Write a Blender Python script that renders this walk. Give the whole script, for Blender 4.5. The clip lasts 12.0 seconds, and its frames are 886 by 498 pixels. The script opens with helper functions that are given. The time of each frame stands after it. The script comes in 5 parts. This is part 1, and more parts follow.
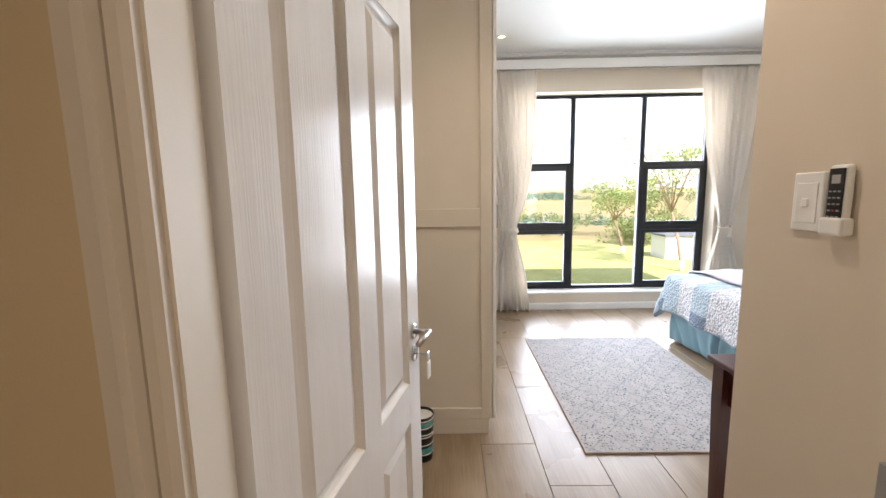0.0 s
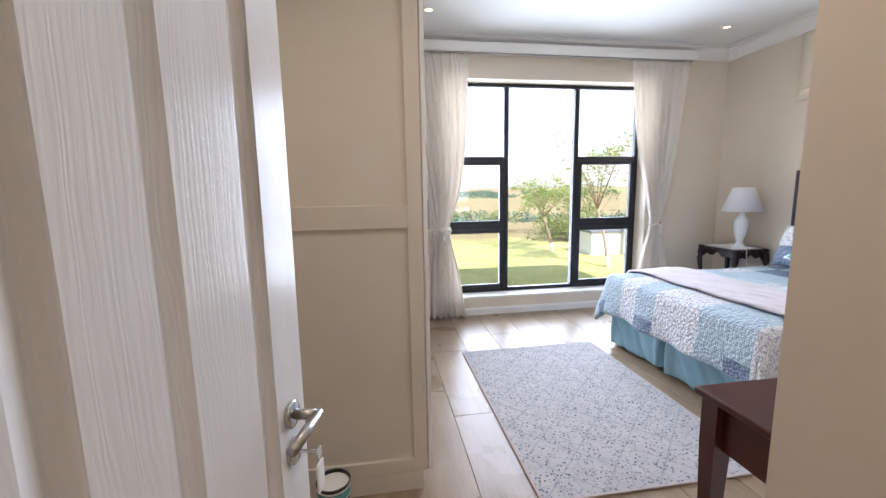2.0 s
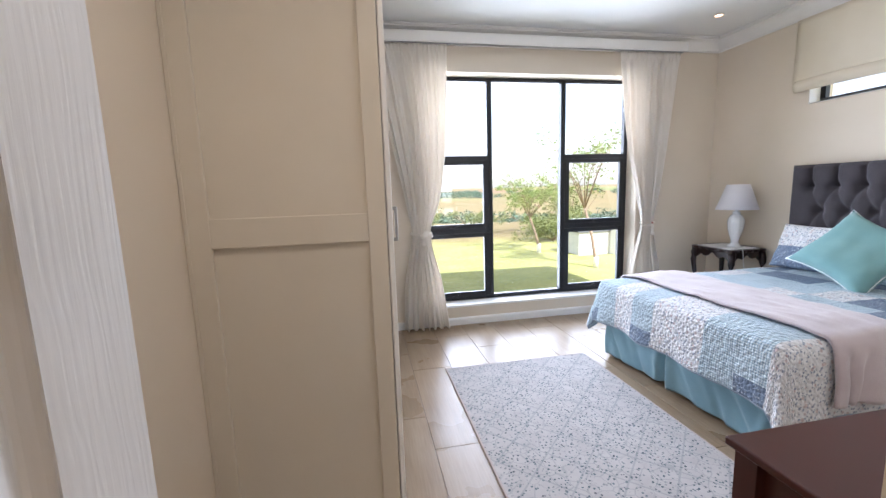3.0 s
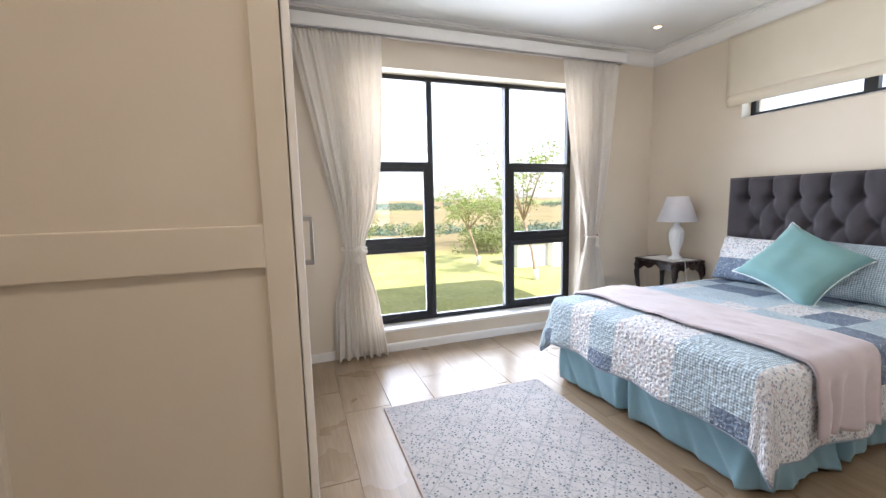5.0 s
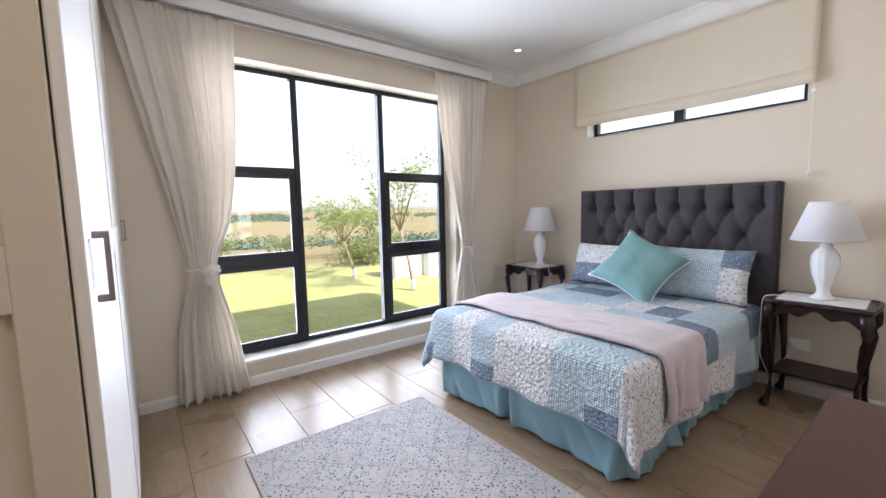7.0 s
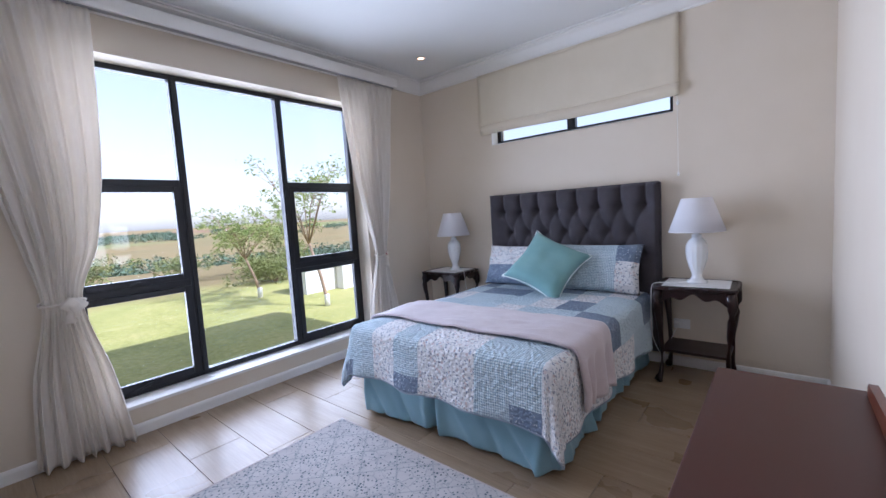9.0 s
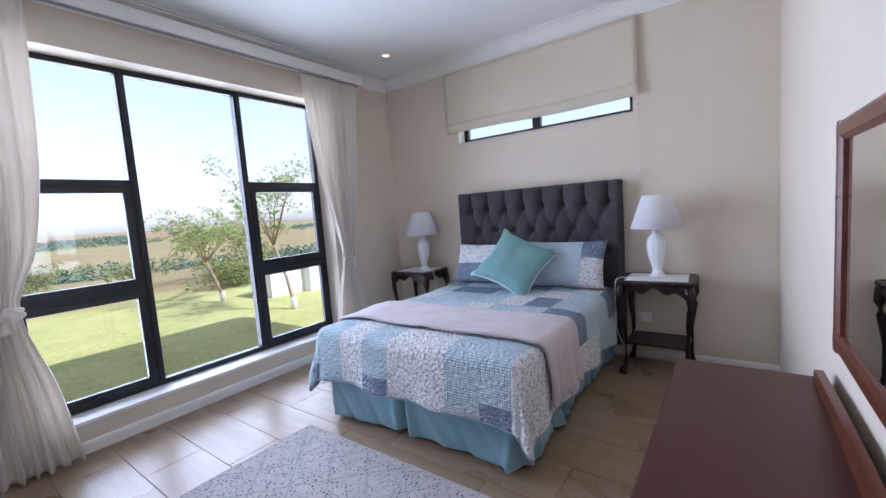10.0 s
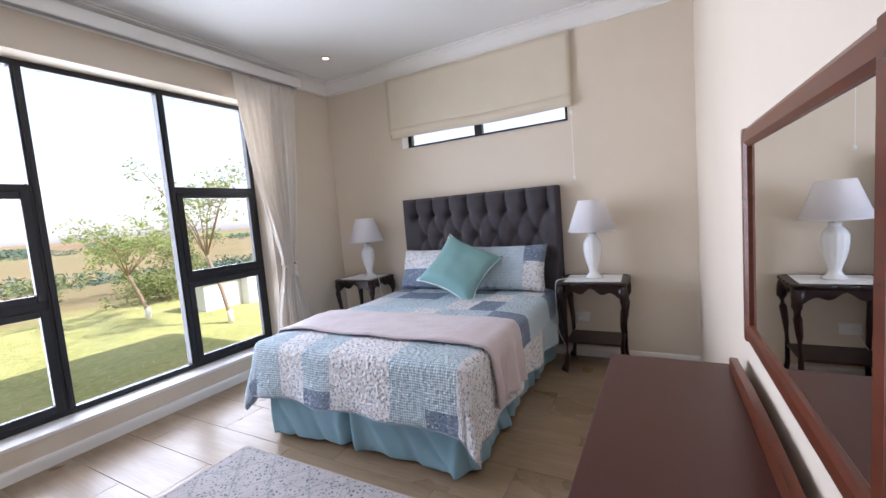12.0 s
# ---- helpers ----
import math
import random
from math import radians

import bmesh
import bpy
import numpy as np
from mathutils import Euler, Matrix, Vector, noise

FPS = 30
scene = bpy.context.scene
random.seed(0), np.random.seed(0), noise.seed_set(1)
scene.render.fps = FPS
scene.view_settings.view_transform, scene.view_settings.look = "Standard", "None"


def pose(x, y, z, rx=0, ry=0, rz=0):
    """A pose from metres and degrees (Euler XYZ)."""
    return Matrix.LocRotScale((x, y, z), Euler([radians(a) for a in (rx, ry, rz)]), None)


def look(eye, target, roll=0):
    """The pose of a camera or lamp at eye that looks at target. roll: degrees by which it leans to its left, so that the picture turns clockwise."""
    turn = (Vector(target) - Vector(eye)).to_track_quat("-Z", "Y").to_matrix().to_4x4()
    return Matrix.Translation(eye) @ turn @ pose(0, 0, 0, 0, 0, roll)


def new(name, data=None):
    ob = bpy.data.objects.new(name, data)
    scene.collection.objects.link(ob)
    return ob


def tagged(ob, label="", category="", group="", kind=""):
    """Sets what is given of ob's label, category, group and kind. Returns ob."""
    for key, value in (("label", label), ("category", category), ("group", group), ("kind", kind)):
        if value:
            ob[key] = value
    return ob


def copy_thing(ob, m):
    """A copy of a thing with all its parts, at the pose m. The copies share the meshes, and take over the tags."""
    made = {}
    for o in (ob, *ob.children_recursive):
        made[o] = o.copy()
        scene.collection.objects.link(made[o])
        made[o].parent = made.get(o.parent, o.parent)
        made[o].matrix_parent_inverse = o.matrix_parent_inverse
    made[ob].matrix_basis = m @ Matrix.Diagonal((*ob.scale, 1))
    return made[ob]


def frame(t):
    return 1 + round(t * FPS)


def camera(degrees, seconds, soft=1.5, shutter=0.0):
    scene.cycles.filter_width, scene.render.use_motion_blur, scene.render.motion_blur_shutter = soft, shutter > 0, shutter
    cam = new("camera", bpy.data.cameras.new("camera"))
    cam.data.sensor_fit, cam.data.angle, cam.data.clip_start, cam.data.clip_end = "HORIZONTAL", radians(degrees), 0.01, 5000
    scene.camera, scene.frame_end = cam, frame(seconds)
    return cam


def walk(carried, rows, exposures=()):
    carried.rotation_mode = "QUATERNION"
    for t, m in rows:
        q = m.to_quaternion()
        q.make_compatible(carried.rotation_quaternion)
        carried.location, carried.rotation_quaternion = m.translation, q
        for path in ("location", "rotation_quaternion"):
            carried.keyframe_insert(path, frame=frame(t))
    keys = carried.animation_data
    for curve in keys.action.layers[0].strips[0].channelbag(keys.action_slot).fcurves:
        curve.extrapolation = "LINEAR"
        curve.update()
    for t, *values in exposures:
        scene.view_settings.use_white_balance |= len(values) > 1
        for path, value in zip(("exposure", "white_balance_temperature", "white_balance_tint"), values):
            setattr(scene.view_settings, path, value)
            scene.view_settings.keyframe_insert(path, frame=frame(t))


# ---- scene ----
cam = camera(95.3, 12.0)
PATH = [
    (0, (0.212, 0.153, 1.43), (0.184, 2.134, 1.158), -1.0),
    (0.5, (0.231, 0.258, 1.415), (0.31, 2.236, 1.13), -0.9),
    (1, (0.27, 0.379, 1.4), (0.415, 2.353, 1.113), -0.6),
    (1.5, (0.25, 0.528, 1.389), (0.496, 2.492, 1.096), -0.4),
    (2, (0.27, 0.666, 1.403), (0.58, 2.621, 1.116), -0.9),
    (2.5, (0.332, 0.817, 1.415), (0.67, 2.768, 1.129), -1.5),
    (4.5, (0.444, 1.276, 1.41), (1.013, 3.176, 1.152), -1.5),
    (5, (0.465, 1.377, 1.391), (1.14, 3.245, 1.156), -1.3),
    (5.5, (0.486, 1.45, 1.39), (1.314, 3.257, 1.166), -1.1),
    (6, (0.516, 1.494, 1.386), (1.487, 3.229, 1.166), -0.9),
    (6.5, (0.53, 1.516, 1.397), (1.626, 3.174, 1.177), -1.0),
    (7, (0.542, 1.547, 1.387), (1.753, 3.127, 1.191), -1.2),
    (9, (0.581, 1.605, 1.387), (2.101, 2.894, 1.212), -3.6),
    (9.5, (0.592, 1.61, 1.385), (2.16, 2.839, 1.202), -3.9),
    (10, (0.608, 1.607, 1.383), (2.217, 2.78, 1.195), -4.2),
    (10.5, (0.616, 1.603, 1.381), (2.264, 2.721, 1.195), -4.5),
    (11, (0.63, 1.592, 1.374), (2.312, 2.659, 1.195), -4.7),
    (11.5, (0.635, 1.595, 1.374), (2.352, 2.605, 1.197), -4.6),
    (12, (0.639, 1.598, 1.368), (2.387, 2.553, 1.195), -4.6),
]
EXPOSURES = [(0.0, 1.65, 5900, 14), (0.7, 1.5, 5700, 15), (2.5, 1.45, 5500, 16), (5.0, 1.5, 5750, 15), (6.5, 1.32, 5800, 16), (7.2, 1.2, 5600, 17), (8.8, 0.8, 5150, 21), (10.0, 0.83, 5150, 21), (12.0, 1.08, 5650, 20)]
walk(cam, [(t, look(eye, target, roll)) for t, eye, target, roll in PATH], EXPOSURES)

# light
SUN_WAY = Vector((0.26, -0.886, 1.0)).normalized()
world = bpy.data.worlds.new("sky")
scene.world = world
world.use_nodes = True
wn = world.node_tree.nodes
sky = wn.new("ShaderNodeTexSky")
sky.sky_type = 'NISHITA'
sky.sun_disc = False
sky.sun_elevation = math.asin(SUN_WAY.z)
sky.sun_rotation = math.atan2(SUN_WAY.x, SUN_WAY.y)
sky.air_density, sky.dust_density, sky.ozone_density = 1.4, 1.2, 0.3
haze = wn.new("ShaderNodeHueSaturation")
haze.inputs["Saturation"].default_value = 0.45
world.node_tree.links.new(sky.outputs[0], haze.inputs["Color"])
world.node_tree.links.new(haze.outputs[0], wn["Background"].inputs[0])
wn["Background"].inputs[1].default_value = 0.125
sun_data = bpy.data.lights.new("sun", 'SUN')
sun_data.energy, sun_data.angle, sun_data.color = 4.0, radians(0.5), (1.0, 0.95, 0.87)
sun = new("sun", sun_data)
sun.matrix_world = look(SUN_WAY * 50, (0, 0, 0))


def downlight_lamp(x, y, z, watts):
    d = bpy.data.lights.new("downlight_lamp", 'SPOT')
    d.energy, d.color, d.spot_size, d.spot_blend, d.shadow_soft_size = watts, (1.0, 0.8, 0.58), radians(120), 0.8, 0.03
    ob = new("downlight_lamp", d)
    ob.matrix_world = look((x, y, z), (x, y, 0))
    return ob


# sky light standing in the window's opening
skyl = bpy.data.lights.new("window_skylight", 'AREA')
skyl.shape, skyl.size, skyl.size_y, skyl.energy, skyl.color = 'RECTANGLE', 2.36, 2.3, 44.0, (0.95, 0.98, 1.0)
skyl.spread = radians(130)
skyl_ob = new("window_skylight", skyl)
skyl_ob.matrix_world = look((2.165, 5.262, 1.385), (2.165, 3.0, 1.385))

# ---- materials ----
def rgb(h):
    v = [int(h[i:i + 2], 16) / 255 for i in (0, 2, 4)]
    return tuple(c / 12.92 if c < 0.04045 else ((c + 0.055) / 1.055) ** 2.4 for c in v) + (1,)


def base_mat(name, rough=0.6, metal=0.0):
    m = bpy.data.materials.new(name)
    m.use_nodes = True
    nt = m.node_tree
    b = nt.nodes["Principled BSDF"]
    b.inputs["Roughness"].default_value = rough
    b.inputs["Metallic"].default_value = metal
    return m, nt, b


def node(nt, kind, **values):
    n = nt.nodes.new(kind)
    for k, v in values.items():
        n.inputs[k.replace("_", " ")].default_value = v
    return n


def ramp(nt, source, stops, mode='LINEAR'):
    r = nt.nodes.new("ShaderNodeValToRGB")
    r.color_ramp.interpolation = mode
    e = r.color_ramp.elements
    while len(e) < len(stops):
        e.new(0.5)
    for el, (p, c) in zip(e, stops):
        el.position, el.color = p, c
    nt.links.new(source, r.inputs[0])
    return r.outputs[0]


def mix(nt, fac, a, b, blend='MIX'):
    n = nt.nodes.new("ShaderNodeMix")
    n.data_type, n.blend_type = 'RGBA', blend
    for sock, v in ((n.inputs[0], fac), (n.inputs[6], a), (n.inputs[7], b)):
        if hasattr(v, "links"):
            nt.links.new(v, sock)
        else:
            sock.default_value = v
    return n.outputs[2]


def coords(nt, scale=(1, 1, 1), rot=(0, 0, 0), which="Object"):
    tc = nt.nodes.new("ShaderNodeTexCoord")
    mp = nt.nodes.new("ShaderNodeMapping")
    mp.inputs["Scale"].default_value = scale
    mp.inputs["Rotation"].default_value = rot
    nt.links.new(tc.outputs[which], mp.inputs[0])
    return mp.outputs[0]


def bump(nt, b, height, strength=0.2, dist=0.01):
    n = nt.nodes.new("ShaderNodeBump")
    n.inputs["Strength"].default_value = strength
    n.inputs["Distance"].default_value = dist
    nt.links.new(height, n.inputs["Height"])
    nt.links.new(n.outputs[0], b.inputs["Normal"])


def noisy(nt, vec, scale, detail=4.0, rough=0.6):
    n = node(nt, "ShaderNodeTexNoise", Scale=scale, Detail=detail, Roughness=rough)
    nt.links.new(vec, n.inputs["Vector"])
    return n.outputs[0]


def plain(name, lo, hi, rough=0.6, scale=3.0, fine=120.0, relief=0.1, metal=0.0, stretch=(1, 1, 1), sheen=0.0):
    """A paint, cloth or wood with slow and fine variation between two colours."""
    m, nt, b = base_mat(name, rough, metal)
    v = coords(nt, stretch)
    big = noisy(nt, v, scale)
    small = noisy(nt, v, fine, 3.0)
    c = ramp(nt, big, ((0.3, rgb(lo)), (0.7, rgb(hi))))
    c = mix(nt, 0.12, c, ramp(nt, small, ((0.35, rgb(lo)), (0.65, rgb(hi)))), 'MIX')
    nt.links.new(c, b.inputs["Base Color"])
    rr = nt.nodes.new("ShaderNodeMapRange")
    rr.inputs[3].default_value, rr.inputs[4].default_value = max(rough - 0.07, 0.02), min(rough + 0.07, 1)
    nt.links.new(big, rr.inputs[0])
    nt.links.new(rr.outputs[0], b.inputs["Roughness"])
    if relief:
        bump(nt, b, small, relief, 0.004)
    if sheen:
        b.inputs["Sheen Weight"].default_value = sheen
    return m


M_WALL = plain("wall_paint", "dccfbb", "e1d5c3", 0.7, 1.5, 260, 0.06)
M_CEIL = plain("ceiling_paint", "ececea", "f0f0ee", 0.85, 1.2, 200, 0.04)
M_TRIM = plain("trim_paint", "ebe8e3", "f1efeb", 0.5, 2, 90, 0.03)
M_CORR = plain("corridor_paint", "cbb894", "d2c09e", 0.7, 1.5, 260, 0.06)
M_WARD = plain("wardrobe_paint", "d6cdbd", "dcd4c5", 0.55, 2, 150, 0.03)
M_DARKALU = plain("dark_aluminium", "15161b", "1c1d22", 0.42, 6, 300, 0.03, 0.0)
M_STEEL = plain("brushed_steel", "9a9690", "b4b0aa", 0.3, 8, 300, 0.05, 1.0)
M_CHROME = plain("chrome", "c8c8c8", "d6d6d6", 0.12, 8, 200, 0.0, 1.0)
M_MAHOG = plain("mahogany", "3d150e", "451a12", 0.36, 1.5, 60, 0.0, stretch=(1, 5, 5))
M_MAHOGX = plain("mahogany_edge", "4c2213", "6a341d", 0.3, 5, 70, 0.05, stretch=(1, 8, 8))
M_DARKWOOD = plain("dark_rosewood", "190908", "270f0c", 0.3, 9, 90, 0.06, stretch=(4, 4, 1))
M_CERAMIC = plain("white_ceramic", "eceef0", "f4f5f6", 0.12, 6, 60, 0.05)
M_PLASTIC = plain("white_plastic", "efeeea", "f5f4f1", 0.35, 8, 200, 0.02)
M_BLACKPL = plain("black_plastic", "0e0e10", "18181b", 0.3, 8, 200, 0.02)
M_RED = plain("red_plastic", "b03028", "c23a30", 0.4, 8, 200, 0.0)
M_GREYMARK = plain("grey_print", "9a9a9a", "b5b5b5", 0.5, 8, 200, 0.0)
M_CUSHION = plain("aqua_cotton", "759fa0", "83aba9", 0.85, 5, 420, 0.25, sheen=0.2)
M_PIPING = plain("white_piping", "e6efee", "f2f6f5", 0.8, 20, 200, 0.1)
M_SKIRT = plain("blue_cotton", "7b9fae", "8aaebc", 0.85, 3, 380, 0.2, sheen=0.2)
M_THROW = plain("mauve_fleece", "b9abad", "c6b9ba", 0.95, 6, 160, 0.5, sheen=0.5)
M_CHARCOAL = plain("charcoal_linen", "3a363a", "484348", 0.9, 8, 520, 0.35, sheen=0.15)
M_DOILY = plain("white_lace", "e9e8e6", "f6f5f4", 0.9, 30, 160, 0.5)
M_BLIND = plain("cream_blind_cloth", "d8ccb5", "ded3be", 0.9, 3, 420, 0.2)
M_BARK = plain("tree_bark", "86705a", "a48c72", 0.9, 8, 60, 0.5)
M_LIMEWASH = plain("limewash", "d5d2cb", "efede8", 0.9, 8, 60, 0.3)
M_WHITEOUT = plain("white_plaster", "d4d2cd", "e0deda", 0.85, 1, 40, 0.2)
M_GREYROOF = plain("grey_roof", "5e5f62", "6d6e70", 0.8, 1, 40, 0.1)
M_GROUT = plain("grout", "8a8074", "978d81", 0.9, 8, 200, 0.1)


def door_mat():
    """Moulded door skin: gloss paint over long wandering wood grain."""
    m, nt, b = base_mat("grained_door_paint", 0.25)
    v = coords(nt, (1, 1, 0.05))
    wander = noisy(nt, coords(nt, (1, 1, 0.4)), 5, 2)
    wave = node(nt, "ShaderNodeTexWave", Scale=34.0, Distortion=9.0, Detail=3.0, Detail_Scale=1.6)
    nt.links.new(mix(nt, 0.05, v, wander, 'ADD'), wave.inputs["Vector"])
    fine = noisy(nt, v, 120, 4, 0.6)
    w2 = noisy(nt, coords(nt, (1, 1, 0.15)), 22, 3)
    nt.links.new(ramp(nt, w2, ((0.3, rgb("e6e3df")), (0.7, rgb("edebe8")))), b.inputs["Base Color"])
    bump(nt, b, mix(nt, 0.75, wave.outputs[1], fine), 0.22, 0.002)
    return m


M_DOOR = door_mat()


def tile_mat():
    """Wood-look porcelain: each plank its own streaks."""
    m, nt, b = base_mat("wood_look_tile", 0.3)
    tc = nt.nodes.new("ShaderNodeTexCoord")
    oi = nt.nodes.new("ShaderNodeObjectInfo")
    add = nt.nodes.new("ShaderNodeVectorMath")
    add.operation = 'MULTIPLY_ADD'
    cb = nt.nodes.new("ShaderNodeCombineXYZ")
    for i in range(3):
        nt.links.new(oi.outputs["Random"], cb.inputs[i])
    nt.links.new(cb.outputs[0], add.inputs[0])
    add.inputs[1].default_value = (31, 47, 13)
    nt.links.new(tc.outputs["Object"], add.inputs[2])
    mp = nt.nodes.new("ShaderNodeMapping")
    mp.inputs["Scale"].default_value = (9, 0.9, 1)
    nt.links.new(add.outputs[0], mp.inputs[0])
    streak = noisy(nt, mp.outputs[0], 1.4, 6, 0.6)
    mp2 = nt.nodes.new("ShaderNodeMapping")
    mp2.inputs["Scale"].default_value = (60, 2.5, 1)
    nt.links.new(add.outputs[0], mp2.inputs[0])
    fine = noisy(nt, mp2.outputs[0], 2.0, 4, 0.6)
    cloud = noisy(nt, add.outputs[0], 2.3, 3, 0.5)
    c = ramp(nt, streak, ((0.25, rgb("7d6850")), (0.5, rgb("99846a")), (0.75, rgb("ad9a80"))))
    c = mix(nt, 0.35, c, ramp(nt, cloud, ((0.3, rgb("79644b")), (0.7, rgb("b09c82")))))
    c = mix(nt, 0.25, c, ramp(nt, fine, ((0.3, rgb("6d5840")), (0.7, rgb("b09c82")))))
    nt.links.new(c, b.inputs["Base Color"])
    nt.links.new(ramp(nt, cloud, ((0.2, (0.24, 0.24, 0.24, 1)), (0.8, (0.36, 0.36, 0.36, 1)))), b.inputs["Roughness"])
    bump(nt, b, fine, 0.06, 0.003)
    return m


M_TILE = tile_mat()


def speckled(name, ground, spot, scale, cover, third=None, rough=0.9, relief=0.7, quilt=52.0, which="UV"):
    """Printed and stitched cotton: spots on a ground, with quilted relief."""
    m, nt, b = base_mat(name, rough)
    v = coords(nt, which=which)
    wob = noisy(nt, v, scale * 0.7, 2)
    vo = node(nt, "ShaderNodeTexVoronoi", Scale=scale)
    nt.links.new(mix(nt, 0.03, v, wob, 'ADD'), vo.inputs["Vector"])
    c = ramp(nt, vo.outputs[0], ((0.0, rgb(spot)), (cover, rgb(spot)), (min(cover + 0.12, 1), rgb(ground)), (1, rgb(ground))))
    if third:
        vo2 = node(nt, "ShaderNodeTexVoronoi", Scale=scale * 0.53)
        nt.links.new(v, vo2.inputs["Vector"])
        c = mix(nt, ramp(nt, vo2.outputs[0], ((0.0, (1, 1, 1, 1)), (0.2, (1, 1, 1, 1)), (0.3, (0, 0, 0, 1)), (1, (0, 0, 0, 1)))), c, rgb(third))
    slow = noisy(nt, v, 7, 3)
    c = mix(nt, 0.15, c, ramp(nt, slow, ((0.3, rgb(ground)), (0.7, rgb(spot)))))
    nt.links.new(c, b.inputs["Base Color"])
    st = node(nt, "ShaderNodeTexVoronoi", Scale=quilt)
    st.feature = 'SMOOTH_F1'
    nt.links.new(mix(nt, 0.02, v, noisy(nt, v, 30, 2), 'ADD'), st.inputs["Vector"])
    bump(nt, b, st.outputs[0], relief, 0.022)
    return m


def checked(name, a, c2, scale):
    m, nt, b = base_mat(name, 0.9)
    v = coords(nt, rot=(0, 0, 0.785), which="UV")
    ch = node(nt, "ShaderNodeTexChecker", Scale=scale)
    ch.inputs["Color1"].default_value, ch.inputs["Color2"].default_value = rgb(a), rgb(c2)
    nt.links.new(v, ch.inputs["Vector"])
    slow = noisy(nt, v, 9, 3)
    c = mix(nt, 0.2, ch.outputs[0], ramp(nt, slow, ((0.3, rgb(a)), (0.7, rgb(c2)))))
    nt.links.new(c, b.inputs["Base Color"])
    st = node(nt, "ShaderNodeTexVoronoi", Scale=56)
    st.feature = 'SMOOTH_F1'
    nt.links.new(v, st.inputs["Vector"])
    bump(nt, b, st.outputs[0], 0.7, 0.02)
    return m


M_Q_AQUA = checked("quilt_aqua_check", "d3dde2", "87a0af", 104)
M_Q_FLORAL = speckled("quilt_floral", "e2e1e1", "8a95a6", 55, 0.27, "c9b7b4")
M_Q_SLATE = speckled("quilt_slate", "67768c", "cdd5de", 60, 0.16)
M_Q_PALE = speckled("quilt_pale", "b2c3cd", "dde5e9", 80, 0.2)
M_Q_BIND = plain("quilt_binding", "8c98a8", "9aa6b4", 0.9, 10, 300, 0.2)


def rug_mat():
    m, nt, b = base_mat("printed_rug", 0.95)
    v = coords(nt)
    w = noisy(nt, v, 9, 3)
    warped = mix(nt, 0.04, v, w, 'ADD')
    sp = node(nt, "ShaderNodeTexVoronoi", Scale=50.0)
    nt.links.new(warped, sp.inputs["Vector"])
    twig = node(nt, "ShaderNodeTexVoronoi", Scale=13.0)
    twig.feature = 'DISTANCE_TO_EDGE'
    nt.links.new(warped, twig.inputs["Vector"])
    where = noisy(nt, v, 8, 2)
    c = ramp(nt, w, ((0.3, rgb("b3aead")), (0.7, rgb("c0bcba"))))
    spots = ramp(nt, sp.outputs[0], ((0.0, (1, 1, 1, 1)), (0.24, (1, 1, 1, 1)), (0.34, (0, 0, 0, 1)), (1, (0, 0, 0, 1))))
    tone = ramp(nt, sp.outputs[1], ((0.0, rgb("343b46")), (0.35, rgb("4c5b63")), (0.7, rgb("727e84")), (1.0, rgb("9a8f8e"))))
    gate = ramp(nt, where, ((0.3, (0, 0, 0, 1)), (0.45, (1, 1, 1, 1))))
    c = mix(nt, mix(nt, 1.0, spots, gate, 'MULTIPLY'), c, tone)
    tw = ramp(nt, twig.outputs[0], ((0.0, (0.35, 0.35, 0.35, 1)), (0.02, (0.35, 0.35, 0.35, 1)), (0.045, (0, 0, 0, 1)), (1, (0, 0, 0, 1))))
    c = mix(nt, mix(nt, 1.0, tw, gate, 'MULTIPLY'), c, rgb("757d82"))
    # lattice of diamonds
    sx = nt.nodes.new("ShaderNodeSeparateXYZ")
    nt.links.new(coords(nt, (5.0, 5.0, 1), (0, 0, 0.785)), sx.inputs[0])
    lines = []
    for k in (0, 1):
        p = nt.nodes.new("ShaderNodeMath")
        p.operation = 'PINGPONG'
        nt.links.new(sx.outputs[k], p.inputs[0])
        p.inputs[1].default_value = 0.5
        lines.append(ramp(nt, p.outputs[0], ((0.0, (0.45, 0.45, 0.45, 1)), (0.014, (0.45, 0.45, 0.45, 1)), (0.03, (0, 0, 0, 1)))))
    c = mix(nt, mix(nt, 1.0, lines[0], lines[1], 'LIGHTEN'), c, rgb("83898c"))
    nt.links.new(c, b.inputs["Base Color"])
    bump(nt, b, noisy(nt, v, 420, 2), 0.4, 0.006)
    return m


M_RUG = rug_mat()


def sheer_mat(name, lo, hi, through_share):
    m, nt, b = base_mat(name, 0.9)
    v = coords(nt)
    c = ramp(nt, noisy(nt, v, 3, 3), ((0.3, rgb(lo)), (0.7, rgb(hi))))
    weave = noisy(nt, coords(nt, (1, 1, 0.3)), 300, 2)
    nt.links.new(c, b.inputs["Base Color"])
    bump(nt, b, weave, 0.15, 0.003)
    tr = nt.nodes.new("ShaderNodeBsdfTranslucent")
    nt.links.new(c, tr.inputs[0])
    mx = nt.nodes.new("ShaderNodeMixShader")
    mx.inputs[0].default_value = through_share
    nt.links.new(b.outputs[0], mx.inputs[1])
    nt.links.new(tr.outputs[0], mx.inputs[2])
    nt.links.new(mx.outputs[0], nt.nodes["Material Output"].inputs[0])
    return m


